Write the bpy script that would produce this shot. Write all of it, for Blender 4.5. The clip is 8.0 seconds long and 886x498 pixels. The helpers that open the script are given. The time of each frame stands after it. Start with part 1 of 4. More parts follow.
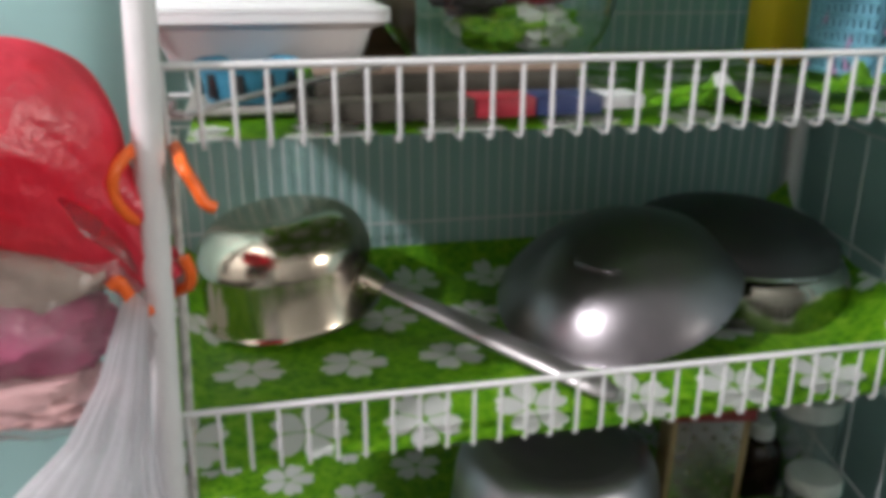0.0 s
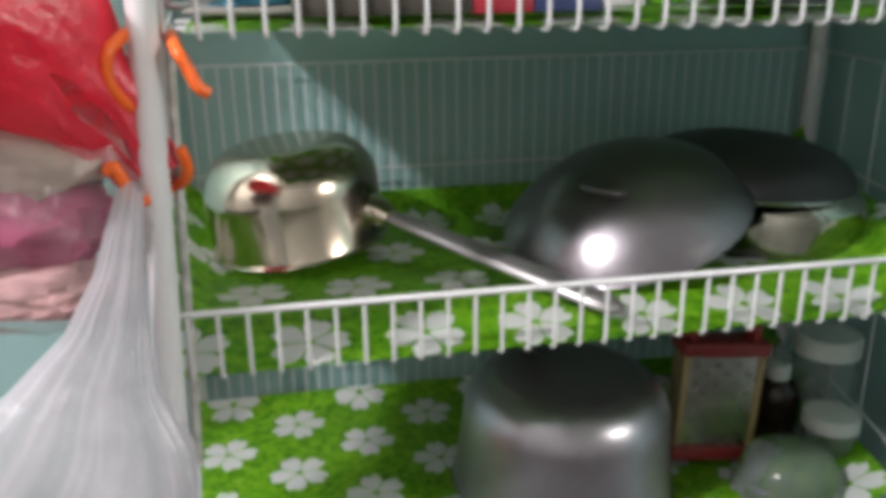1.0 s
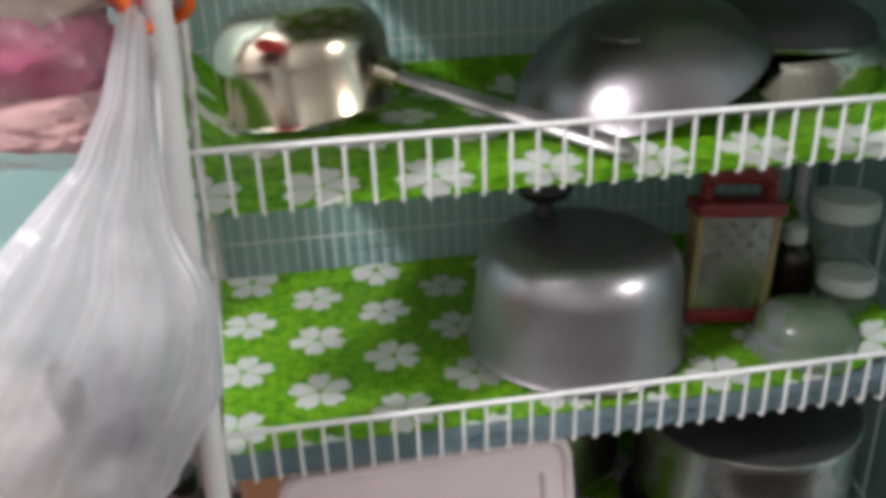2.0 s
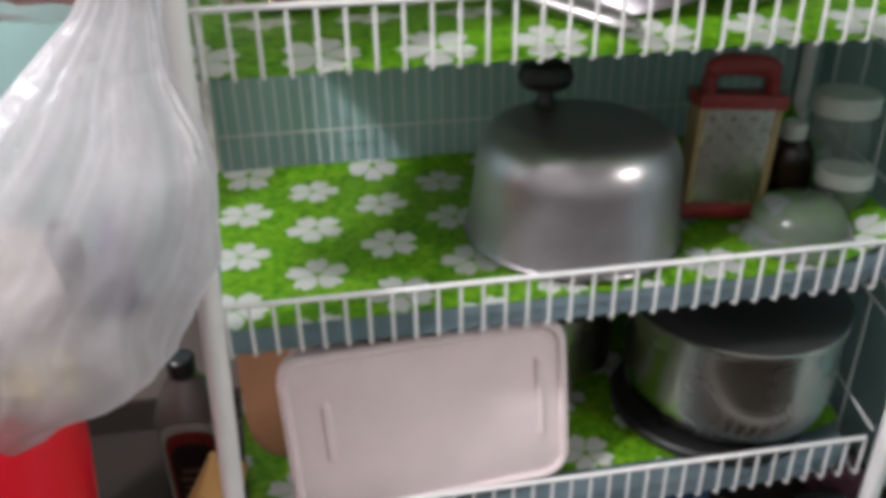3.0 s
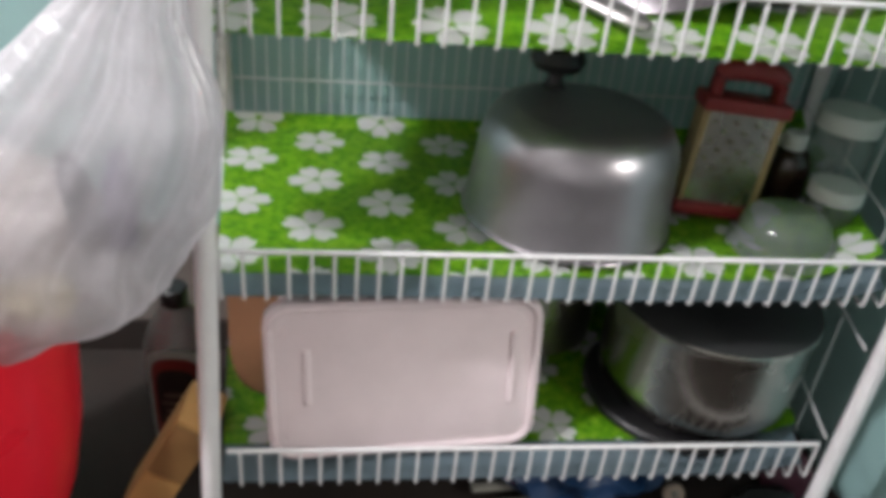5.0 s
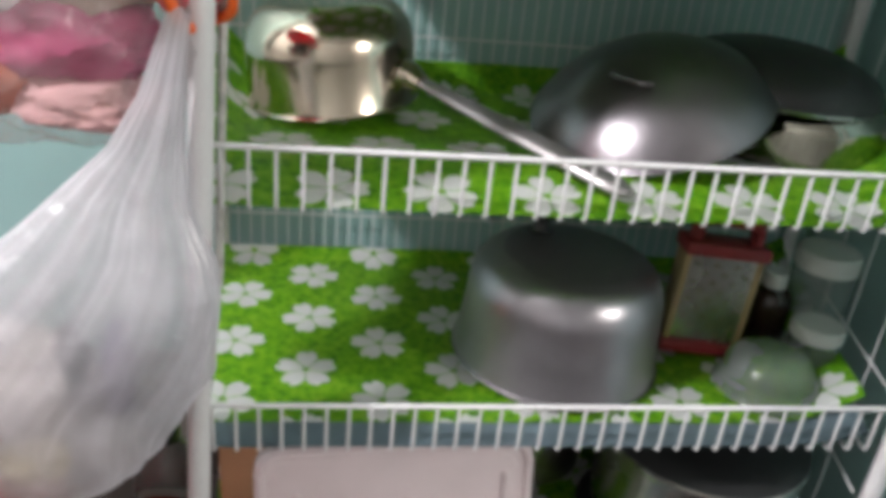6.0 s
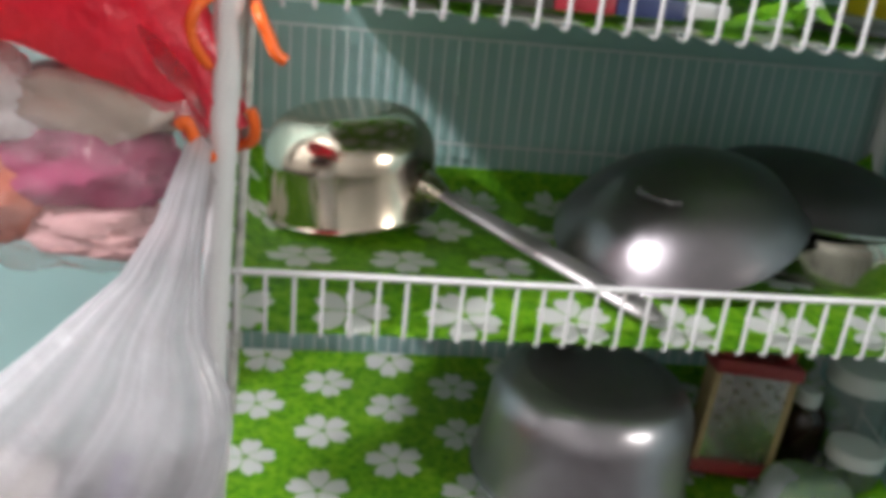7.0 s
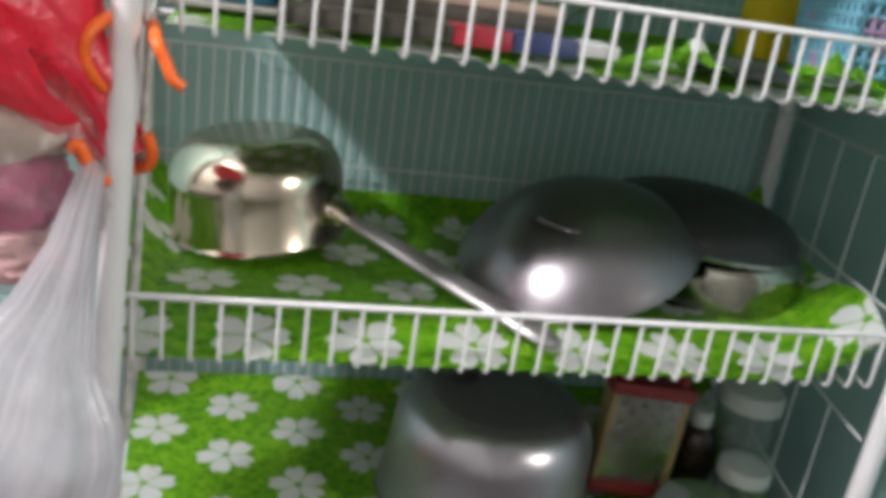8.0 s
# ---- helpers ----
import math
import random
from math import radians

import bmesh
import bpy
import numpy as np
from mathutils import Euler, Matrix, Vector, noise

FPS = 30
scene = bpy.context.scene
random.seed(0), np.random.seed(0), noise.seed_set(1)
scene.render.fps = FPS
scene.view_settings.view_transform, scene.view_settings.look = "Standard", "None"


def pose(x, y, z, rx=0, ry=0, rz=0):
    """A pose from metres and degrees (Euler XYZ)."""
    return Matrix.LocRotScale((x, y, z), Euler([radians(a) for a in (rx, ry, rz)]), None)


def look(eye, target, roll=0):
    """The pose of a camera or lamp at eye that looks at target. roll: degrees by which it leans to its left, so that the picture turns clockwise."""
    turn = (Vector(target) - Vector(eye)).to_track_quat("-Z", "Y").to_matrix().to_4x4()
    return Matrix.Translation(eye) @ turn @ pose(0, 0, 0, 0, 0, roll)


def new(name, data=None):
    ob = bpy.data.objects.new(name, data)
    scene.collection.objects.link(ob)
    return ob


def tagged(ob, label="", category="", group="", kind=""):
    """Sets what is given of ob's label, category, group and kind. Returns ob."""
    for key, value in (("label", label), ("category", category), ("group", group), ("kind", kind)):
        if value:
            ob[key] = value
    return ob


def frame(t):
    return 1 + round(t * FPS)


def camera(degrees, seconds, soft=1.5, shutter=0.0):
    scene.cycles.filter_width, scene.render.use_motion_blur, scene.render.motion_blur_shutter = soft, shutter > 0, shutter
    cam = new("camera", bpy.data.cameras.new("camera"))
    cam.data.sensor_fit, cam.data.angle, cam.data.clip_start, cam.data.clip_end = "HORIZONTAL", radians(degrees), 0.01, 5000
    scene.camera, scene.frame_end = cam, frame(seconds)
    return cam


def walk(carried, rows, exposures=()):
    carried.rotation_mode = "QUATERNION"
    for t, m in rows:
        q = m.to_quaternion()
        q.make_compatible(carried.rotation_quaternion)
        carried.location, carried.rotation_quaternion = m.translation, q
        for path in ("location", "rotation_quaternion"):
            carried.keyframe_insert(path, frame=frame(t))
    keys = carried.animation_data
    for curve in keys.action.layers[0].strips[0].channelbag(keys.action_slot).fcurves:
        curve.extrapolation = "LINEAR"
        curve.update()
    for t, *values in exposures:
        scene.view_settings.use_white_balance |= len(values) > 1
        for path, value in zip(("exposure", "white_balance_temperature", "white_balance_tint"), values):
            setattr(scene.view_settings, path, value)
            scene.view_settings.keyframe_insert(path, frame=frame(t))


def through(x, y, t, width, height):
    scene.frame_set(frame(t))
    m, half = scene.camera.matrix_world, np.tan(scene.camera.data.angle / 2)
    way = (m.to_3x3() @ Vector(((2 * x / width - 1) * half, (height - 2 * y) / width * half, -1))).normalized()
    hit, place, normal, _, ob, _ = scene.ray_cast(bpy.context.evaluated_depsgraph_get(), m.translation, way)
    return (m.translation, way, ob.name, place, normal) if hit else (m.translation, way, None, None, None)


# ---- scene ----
cam = camera(57.2, 8.0, soft=5.5)
PATH = [
    (0, (0.075, -0.551, 1.007), (0.469, 1.301, 0.362), 0.1),
    (0.5, (0.08, -0.556, 0.958), (0.399, 1.318, 0.338), -1.5),
    (1, (0.09, -0.574, 0.931), (0.424, 1.295, 0.3), -0.8),
    (1.5, (0.094, -0.591, 0.906), (0.43, 1.262, 0.233), -0.6),
    (2, (0.095, -0.601, 0.863), (0.359, 1.219, 0.077), -2.4),
    (3.5, (0.079, -0.628, 0.814), (0.348, 1.078, -0.196), -0.2),
    (4, (0.088, -0.634, 0.825), (0.306, 1.037, -0.252), 2.6),
    (5.5, (0.094, -0.631, 0.877), (0.364, 1.091, -0.103), 6.0),
    (6, (0.091, -0.618, 0.919), (0.36, 1.161, 0.047), 5.6),
    (6.5, (0.086, -0.589, 0.935), (0.316, 1.237, 0.153), 5.3),
    (7, (0.083, -0.576, 0.947), (0.317, 1.28, 0.237), 5.7),
    (7.5, (0.088, -0.579, 0.963), (0.408, 1.276, 0.287), 7.5),
    (8, (0.099, -0.586, 0.959), (0.515, 1.26, 0.312), 8.2),
]
walk(cam, [(t, look(eye, target, roll)) for t, eye, target, roll in PATH],
     exposures=[(0, -0.38), (1.0, -0.15), (1.5, -0.05), (3.5, -0.05), (4, 0.02), (5.5, -0.04), (8, -0.06)])

# ---- light ----
world = bpy.data.worlds.new("room_air")
world.use_nodes = True
world.node_tree.nodes["Background"].inputs[0].default_value = (0.75, 0.88, 1.0, 1)
world.node_tree.nodes["Background"].inputs[1].default_value = 0.05
scene.world = world


LAMP_1, LAMP_2 = (-1.36, -0.71, 2.24), (1.78, -1.45, 1.48)
bulb = bpy.data.lights.new("ceiling_bulb_light", "POINT")
bulb.energy, bulb.shadow_soft_size, bulb.color = 205, 0.07, (0.99, 0.96, 1.0)
new("ceiling_bulb_light", bulb).matrix_world = pose(*LAMP_1)
# light from the right, placed by the highlights it leaves
panel = bpy.data.lights.new("right_side_light", "AREA")
panel.shape, panel.size, panel.energy, panel.color = "DISK", 0.24, 21, (1.0, 0.955, 0.90)
new("right_side_light", panel).matrix_world = look(LAMP_2, (0.3, 0.15, 0.5))


# ---- materials ----
class Net:
    """Small helper round one node tree."""

    def __init__(self, name):
        self.m = bpy.data.materials.new(name)
        self.m.use_nodes = True
        self.t = self.m.node_tree
        self.p = self.t.nodes["Principled BSDF"]
        self.out = self.t.nodes["Material Output"]

    def add(self, kind, **props):
        n = self.t.nodes.new(kind)
        for k, v in props.items():
            setattr(n, k, v)
        return n

    def link(self, a, b):
        self.t.links.new(a, b)

    def math(self, op, a, b=None, c=None):
        n = self.add("ShaderNodeMath", operation=op)
        for i, v in enumerate((a, b, c)):
            if v is None:
                continue
            if isinstance(v, (int, float)):
                n.inputs[i].default_value = v
            else:
                self.link(v, n.inputs[i])
        return n.outputs[0]

    def coords(self):
        return self.add("ShaderNodeTexCoord").outputs["Object"]

    def noise(self, scale, detail=4.0, rough=0.55, vec=None):
        n = self.add("ShaderNodeTexNoise")
        n.inputs["Scale"].default_value = scale
        n.inputs["Detail"].default_value = detail
        n.inputs["Roughness"].default_value = rough
        self.link(vec if vec is not None else self.coords(), n.inputs["Vector"])
        return n.outputs["Fac"]

    def ramp(self, fac, stops):
        n = self.add("ShaderNodeValToRGB")
        e = n.color_ramp.elements
        while len(e) < len(stops):
            e.new(0.5)
        for i, (p, c) in enumerate(stops):
            e[i].position, e[i].color = p, (*c, 1)
        self.link(fac, n.inputs[0])
        return n.outputs[0]

    def mix(self, fac, a, b):
        n = self.add("ShaderNodeMix", data_type="RGBA")
        for sock, v in ((n.inputs[0], fac), (n.inputs[6], a), (n.inputs[7], b)):
            if isinstance(v, (int, float)):
                sock.default_value = v
            elif isinstance(v, tuple):
                sock.default_value = (*v, 1)
            else:
                self.link(v, sock)
        return n.outputs[2]

    def bump(self, height, strength, distance=0.002):
        n = self.add("ShaderNodeBump")
        n.inputs["Strength"].default_value = strength
        n.inputs["Distance"].default_value = distance
        self.link(height, n.inputs["Height"])
        self.link(n.outputs[0], self.p.inputs["Normal"])


def shade(c, k):
    return tuple(min(1.0, v * k) for v in c)


def plain(name, base, rough=0.5, metal=0.0, vary=0.18, scale=9.0, grain=120.0, bump=0.08, alpha=1.0, through=0.0, coat=0.0, ior=1.45, stretch=None):
    """A surface with broad and fine variation of colour, gloss and relief."""
    n = Net(name)
    vec = None
    if stretch:
        mp = n.add("ShaderNodeMapping")
        mp.inputs["Scale"].default_value = stretch
        n.link(n.coords(), mp.inputs["Vector"])
        vec = mp.outputs[0]
    big, fine = n.noise(scale, vec=vec), n.noise(grain, 3.0, vec=vec)
    c = n.ramp(big, [(0.3, shade(base, 1 - vary)), (0.7, shade(base, 1 + vary * 0.6))])
    c = n.mix(n.math("MULTIPLY", fine, 0.5), c, n.mix(fine, shade(base, 1 - vary * 0.8), shade(base, 1 + vary * 0.4)))
    n.link(c, n.p.inputs["Base Color"])
    n.link(n.math("ADD", n.math("MULTIPLY", n.math("SUBTRACT", big, 0.5), 0.25), rough), n.p.inputs["Roughness"])
    n.p.inputs["Metallic"].default_value = metal
    n.p.inputs["Alpha"].default_value = alpha
    n.p.inputs["Transmission Weight"].default_value = through
    n.p.inputs["Coat Weight"].default_value = coat
    n.p.inputs["IOR"].default_value = ior
    n.bump(n.math("ADD", fine, big), bump)
    return n.m


def film(name, tint, clear, glossy=0.25, rough=0.25, crease=0.6, pleat=0.0):
    """Thin plastic film: light passes straight through, is scattered through, or glints."""
    n = Net(name)
    wr = n.noise(26.0, 5.0, 0.6)
    fold = n.add("ShaderNodeTexNoise")
    fold.inputs["Scale"].default_value = 7.0
    fold.inputs["Distortion"].default_value = 1.6
    n.link(n.coords(), fold.inputs["Vector"])
    b = n.add("ShaderNodeBump")
    b.inputs["Strength"].default_value, b.inputs["Distance"].default_value = crease, 0.01
    height, thick = n.math("ADD", wr, fold.outputs["Fac"]), fold.outputs["Fac"]
    if pleat:
        # gathered folds that run from the knot down the bag
        mp = n.add("ShaderNodeMapping")
        mp.inputs["Scale"].default_value = (7.0, 1.4, 1.0)
        n.link(n.add("ShaderNodeTexCoord").outputs["UV"], mp.inputs["Vector"])
        run = n.noise(1.0, 2.0, 0.45, mp.outputs[0])
        ridge = n.math("SUBTRACT", 1.0, n.math("MULTIPLY", n.math("ABSOLUTE", n.math("SUBTRACT", run, 0.5)), 5.0))
        ridge.node.use_clamp = True
        height = n.math("ADD", height, n.math("MULTIPLY", run, 1.0))
        thick = n.math("SUBTRACT", n.math("MULTIPLY", n.math("ADD", thick, run), 0.5), n.math("MULTIPLY", n.math("POWER", ridge, 2.0), pleat))
    n.link(height, b.inputs["Height"])
    d, tl, tr, gl = (n.add("ShaderNodeBsdf" + k) for k in ("Diffuse", "Translucent", "Transparent", "Glossy"))
    col = n.ramp(wr, [(0.3, shade(tint, 0.88)), (0.7, tint)])
    for s in (d, tl):
        n.link(col, s.inputs["Color"])
    gl.inputs["Roughness"].default_value = rough
    for s in (d, tl, gl):
        n.link(b.outputs[0], s.inputs["Normal"])

    def mixed(f, x, y):
        s = n.add("ShaderNodeMixShader")
        if isinstance(f, (int, float)):
            s.inputs[0].default_value = f
        else:
            n.link(f, s.inputs[0])
        n.link(x, s.inputs[1])
        n.link(y, s.inputs[2])
        return s.outputs[0]

    body = mixed(0.45, d.outputs[0], tl.outputs[0])
    body = mixed(n.math("ADD", clear, n.math("MULTIPLY", n.math("SUBTRACT", thick, 0.5), 0.5)), body, tr.outputs[0])
    n.link(mixed(glossy * 0.4, body, gl.outputs[0]), n.out.inputs["Surface"])
    return n.m


def flower_print(name, pitch, row, ox, oy, turn):
    """Green mottled plastic sheet with a printed lattice of white five-petalled flowers."""
    n = Net(name)
    sep = n.add("ShaderNodeSeparateXYZ")
    n.link(n.coords(), sep.inputs[0])
    x, y = sep.outputs[0], sep.outputs[1]
    if turn:
        x, y = y, x
        ox, oy = oy, ox
    u = n.math("DIVIDE", n.math("SUBTRACT", x, ox), pitch)
    v = n.math("DIVIDE", n.math("SUBTRACT", y, oy), row)
    vi = n.math("ROUND", v)
    odd = n.math("ABSOLUTE", n.math("MODULO", vi, 2.0))
    us = n.math("SUBTRACT", u, n.math("MULTIPLY", odd, 0.5))
    ui = n.math("ROUND", us)
    du = n.math("MULTIPLY", n.math("SUBTRACT", us, ui), pitch)
    dv = n.math("MULTIPLY", n.math("SUBTRACT", v, vi), row)
    seed = n.math("FRACT", n.math("MULTIPLY", n.math("SINE", n.math("ADD", n.math("MULTIPLY", ui, 12.9), n.math("MULTIPLY", vi, 78.2))), 437.5))
    r = n.math("SQRT", n.math("ADD", n.math("MULTIPLY", du, du), n.math("MULTIPLY", dv, dv)))
    th = n.math("ADD", n.math("ARCTAN2", dv, du), n.math("MULTIPLY", seed, 6.28))
    cos = n.math("ABSOLUTE", n.math("COSINE", n.math("MULTIPLY", th, 2.5)))
    notch = n.math("POWER", n.math("ABSOLUTE", n.math("COSINE", n.math("MULTIPLY", th, 2.5))), 24.0)
    wob = n.math("MULTIPLY", n.math("SUBTRACT", n.noise(160.0, 2.0), 0.5), 0.006)
    reach = n.math("SUBTRACT", n.math("ADD", 0.012, n.math("MULTIPLY", n.math("POWER", cos, 0.55), 0.0235)), n.math("MULTIPLY", notch, 0.005))
    inside = n.math("SUBTRACT", n.math("ADD", reach, wob), r)
    sm = n.math("MULTIPLY", inside, 900.0)
    sm.node.use_clamp = True
    core = n.math("MULTIPLY", n.math("SUBTRACT", r, 0.0035), 900.0)
    core.node.use_clamp = True
    vein = n.math("MULTIPLY", n.math("SUBTRACT", cos, n.math("DIVIDE", 0.0012, n.math("ADD", r, 0.0005))), 12.0)
    vein.node.use_clamp = True
    flower = n.math("MULTIPLY", sm, n.math("MULTIPLY", core, vein))
    vor = n.add("ShaderNodeTexVoronoi")
    vor.inputs["Scale"].default_value = 110.0
    n.link(n.coords(), vor.inputs["Vector"])
    leafy = n.math("ADD", n.math("MULTIPLY", n.noise(75.0, 5.0, 0.7), 0.75), n.math("MULTIPLY", vor.outputs["Distance"], 0.35))
    green = n.ramp(leafy, [(0.33, (0.04, 0.17, 0.006)), (0.48, (0.14, 0.42, 0.010)), (0.64, (0.27, 0.58, 0.02)), (0.82, (0.44, 0.70, 0.08))])
    green = n.mix(n.math("MULTIPLY", n.noise(6.0), 0.35), green, (0.10, 0.32, 0.01))
    white = n.mix(n.noise(40.0), (0.79, 0.81, 0.77), (0.88, 0.89, 0.87))
    n.link(n.mix(flower, green, white), n.p.inputs["Base Color"])
    n.p.inputs["Roughness"].default_value = 0.42
    n.bump(n.math("ADD", n.noise(30.0), n.math("MULTIPLY", n.noise(5.0), 2.0)), 0.25, 0.004)
    return n.m


def perforated(name):
    """Sky-blue basket plastic with faint pink marks."""
    n = Net(name)
    spot = n.noise(38.0, 1.0)
    c = n.ramp(spot, [(0.60, (0.15, 0.38, 0.50)), (0.66, (0.45, 0.22, 0.40))])
    n.link(n.mix(n.math("MULTIPLY", n.noise(8.0), 0.4), c, (0.14, 0.36, 0.48)), n.p.inputs["Base Color"])
    n.p.inputs["Roughness"].default_value = 0.4
    return n.m


TEAL = plain("teal_wall_paint", (0.30, 0.48, 0.465), 0.55, vary=0.10, scale=3.0, grain=60, bump=0.12)
ROOM = plain("bounce_wall_paint", (0.54, 0.515, 0.49), 0.7, vary=0.35, scale=1.6, grain=30)
GREY_BAND = plain("grey_brown_band", (0.15, 0.13, 0.115), 0.6, vary=0.25, scale=6)
SKIRT_D = plain("dark_brown_skirting", (0.02, 0.014, 0.011), 0.7, vary=0.3, scale=9)
CEIL = plain("ceiling_paint", (0.78, 0.77, 0.75), 0.7, vary=0.08, scale=2.0)
FLOOR = plain("dark_brown_floor", (0.020, 0.0135, 0.0105), 0.95, vary=0.45, scale=14, bump=0.2)
WHITE = plain("white_coated_wire", (0.72, 0.71, 0.715), 0.32, vary=0.07, scale=30, coat=0.2)
CHIPPED = plain("chipped_white_paint", (0.55, 0.54, 0.50), 0.45, vary=0.55, scale=70, grain=200, bump=0.3)
STEEL = plain("polished_steel", (0.66, 0.57, 0.46), 0.17, 1.0, vary=0.12, scale=6, grain=40, bump=0.03)
STEEL_D = plain("dull_steel", (0.48, 0.455, 0.42), 0.27, 1.0, vary=0.20, scale=8, grain=60, bump=0.05)
# darker steel with a strongly patchy tone
STEEL_K = plain("dark_patchy_steel", (0.38, 0.37, 0.31), 0.12, 1.0, vary=0.45, scale=9, grain=60, bump=0.05)
ALU = plain("worn_aluminium", (0.36, 0.34, 0.365), 0.33, 0.90, vary=0.20, scale=10, grain=90, bump=0.10)
ALU_W = plain("spun_aluminium", (0.225, 0.208, 0.22), 0.32, 0.92, vary=0.30, scale=9, grain=80, bump=0.12)
BLACK = plain("black_plastic", (0.012, 0.012, 0.013), 0.35, vary=0.3)
LINER = plain("pale_blue_liner", (0.20, 0.27, 0.31), 0.35, vary=0.35, scale=14, bump=0.3)
RED_F = film("red_bag_film", (0.88, 0.035, 0.085), 0.02, 0.24, 0.36, 0.75)
WHITE_F = film("milky_bag_film", (0.76, 0.74, 0.78), 0.50, 0.22, 0.34, 0.45, pleat=0.62)
CLEAR_F = film("clear_bag_film", (0.80, 0.76, 0.76), 0.80, 0.14, 0.32, 0.6)
ORANGE = plain("orange_plastic", (0.85, 0.14, 0.02), 0.35, vary=0.1)
RED_P = plain("red_plastic", (0.86, 0.016, 0.036), 0.30, vary=0.12, scale=5)
RED_G = plain("dull_red_plastic", (0.22, 0.02, 0.02), 0.45, vary=0.2)
WOOD = plain("brown_board_wood", (0.17, 0.085, 0.042), 0.5, vary=0.45, scale=6, grain=40, stretch=(1, 1, 9))
CARD = plain("tan_cardboard", (0.50, 0.28, 0.10), 0.75, vary=0.16, scale=8)
CARD_D = plain("brown_cardboard", (0.30, 0.165, 0.06), 0.8, vary=0.25, scale=14)
FROST = plain("frosted_box_plastic", (0.86, 0.74, 0.76), 0.20, vary=0.12, scale=9, through=0.12)
FOAM = plain("white_foam", (0.66, 0.66, 0.67), 0.6, vary=0.05)
GLASS = plain("clear_glass", (0.95, 0.98, 0.96), 0.04, vary=0.02, bump=0.01, through=1.0)
CLEARP = plain("clear_plastic", (0.82, 0.88, 0.85), 0.16, vary=0.06, bump=0.03, through=0.92, ior=1.3)
SMOKE = plain("smoky_plastic", (0.45, 0.40, 0.39), 0.15, vary=0.2, through=0.75)
CAP_W = plain("white_cap_plastic", (0.48, 0.50, 0.465), 0.4, vary=0.15)
BROWN_G = plain("dark_brown_glass", (0.02, 0.012, 0.008), 0.12, vary=0.2)
YELLOW = plain("yellow_plastic", (0.80, 0.55, 0.02), 0.4, vary=0.1)
BLUE_B = perforated("blue_basket_plastic")
BLUE_P = plain("blue_plastic", (0.035, 0.19, 0.29), 0.4, vary=0.25, scale=20)
BLUE_C = plain("blue_bag_plastic", (0.012, 0.045, 0.125), 0.4, vary=0.35, scale=18, bump=0.5)
EDGE = plain("pale_wood_edge", (0.32, 0.23, 0.11), 0.5, vary=0.2, stretch=(1, 1, 6))
PINK = plain("magenta_cloth", (0.40, 0.06, 0.15), 0.8, vary=0.3, scale=25)
PLUM = plain("plum_cloth", (0.10, 0.03, 0.05), 0.8, vary=0.3, scale=25)
RUST = plain("rust_cloth", (0.50, 0.14, 0.08), 0.8, vary=0.3, scale=25)
CREAM = plain("cream_cloth", (0.44, 0.345, 0.28), 0.8, vary=0.15, scale=20)
PALE = plain("pale_pink_cloth", (0.64, 0.38, 0.38), 0.8, vary=0.15, scale=20)
GREYW = plain("grey_white_cloth", (0.62, 0.60, 0.60), 0.8, vary=0.15, scale=20)
NAVY = plain("navy_card", (0.03, 0.045, 0.13), 0.5, vary=0.2)
REDC = plain("red_card", (0.34, 0.02, 0.035), 0.5, vary=0.15)
TANC = plain("tan_card", (0.20, 0.15, 0.115), 0.6, vary=0.2)
DUSK = plain("dark_brown_card", (0.055, 0.048, 0.036), 0.6, vary=0.45, scale=40)
TAN_L = plain("pale_tan_card", (0.30, 0.22, 0.17), 0.6, vary=0.25, scale=30)
GREYB = plain("grey_board_plastic", (0.28, 0.27, 0.24), 0.5, vary=0.25)
DARKM = plain("dark_grey_enamel", (0.028, 0.029, 0.029), 0.45, vary=0.3)
VIOLET = plain("violet_label", (0.13, 0.10, 0.22), 0.5, vary=0.3, scale=30)
LAB_D = plain("dark_label", (0.03, 0.022, 0.02), 0.5, vary=0.3, scale=60)
WRAP = plain("cream_wrapping", (0.74, 0.67, 0.62), 0.6, vary=0.12, scale=25)
BUTTER = plain("butter_packet", (0.80, 0.66, 0.32), 0.5, vary=0.15)


# ---- mesh helpers ----
def mesh_of(name, bm, material, smooth=True):
    me = bpy.data.meshes.new(name)
    bmesh.ops.recalc_face_normals(bm, faces=bm.faces)
    bm.to_mesh(me)
    bm.free()
    me.materials.append(material)
    if smooth:
        me.polygons.foreach_set("use_smooth", [True] * len(me.polygons))
        me.set_sharp_from_angle(angle=radians(40))
    return me


def part(name, bm, material, parent=None, label="", smooth=True):
    ob = new(name, mesh_of(name, bm, material, smooth))
    if parent is not None:
        ob.parent = parent
    if label:
        tagged(ob, label)
    return ob


def thing(name, at, label, category, group="", turn=0.0, tilt=(0, 0)):
    ob = new(name)
    ob.empty_display_size = 0.03
    ob.matrix_basis = pose(*at, tilt[0], tilt[1], turn)
    return tagged(ob, label, category, group)


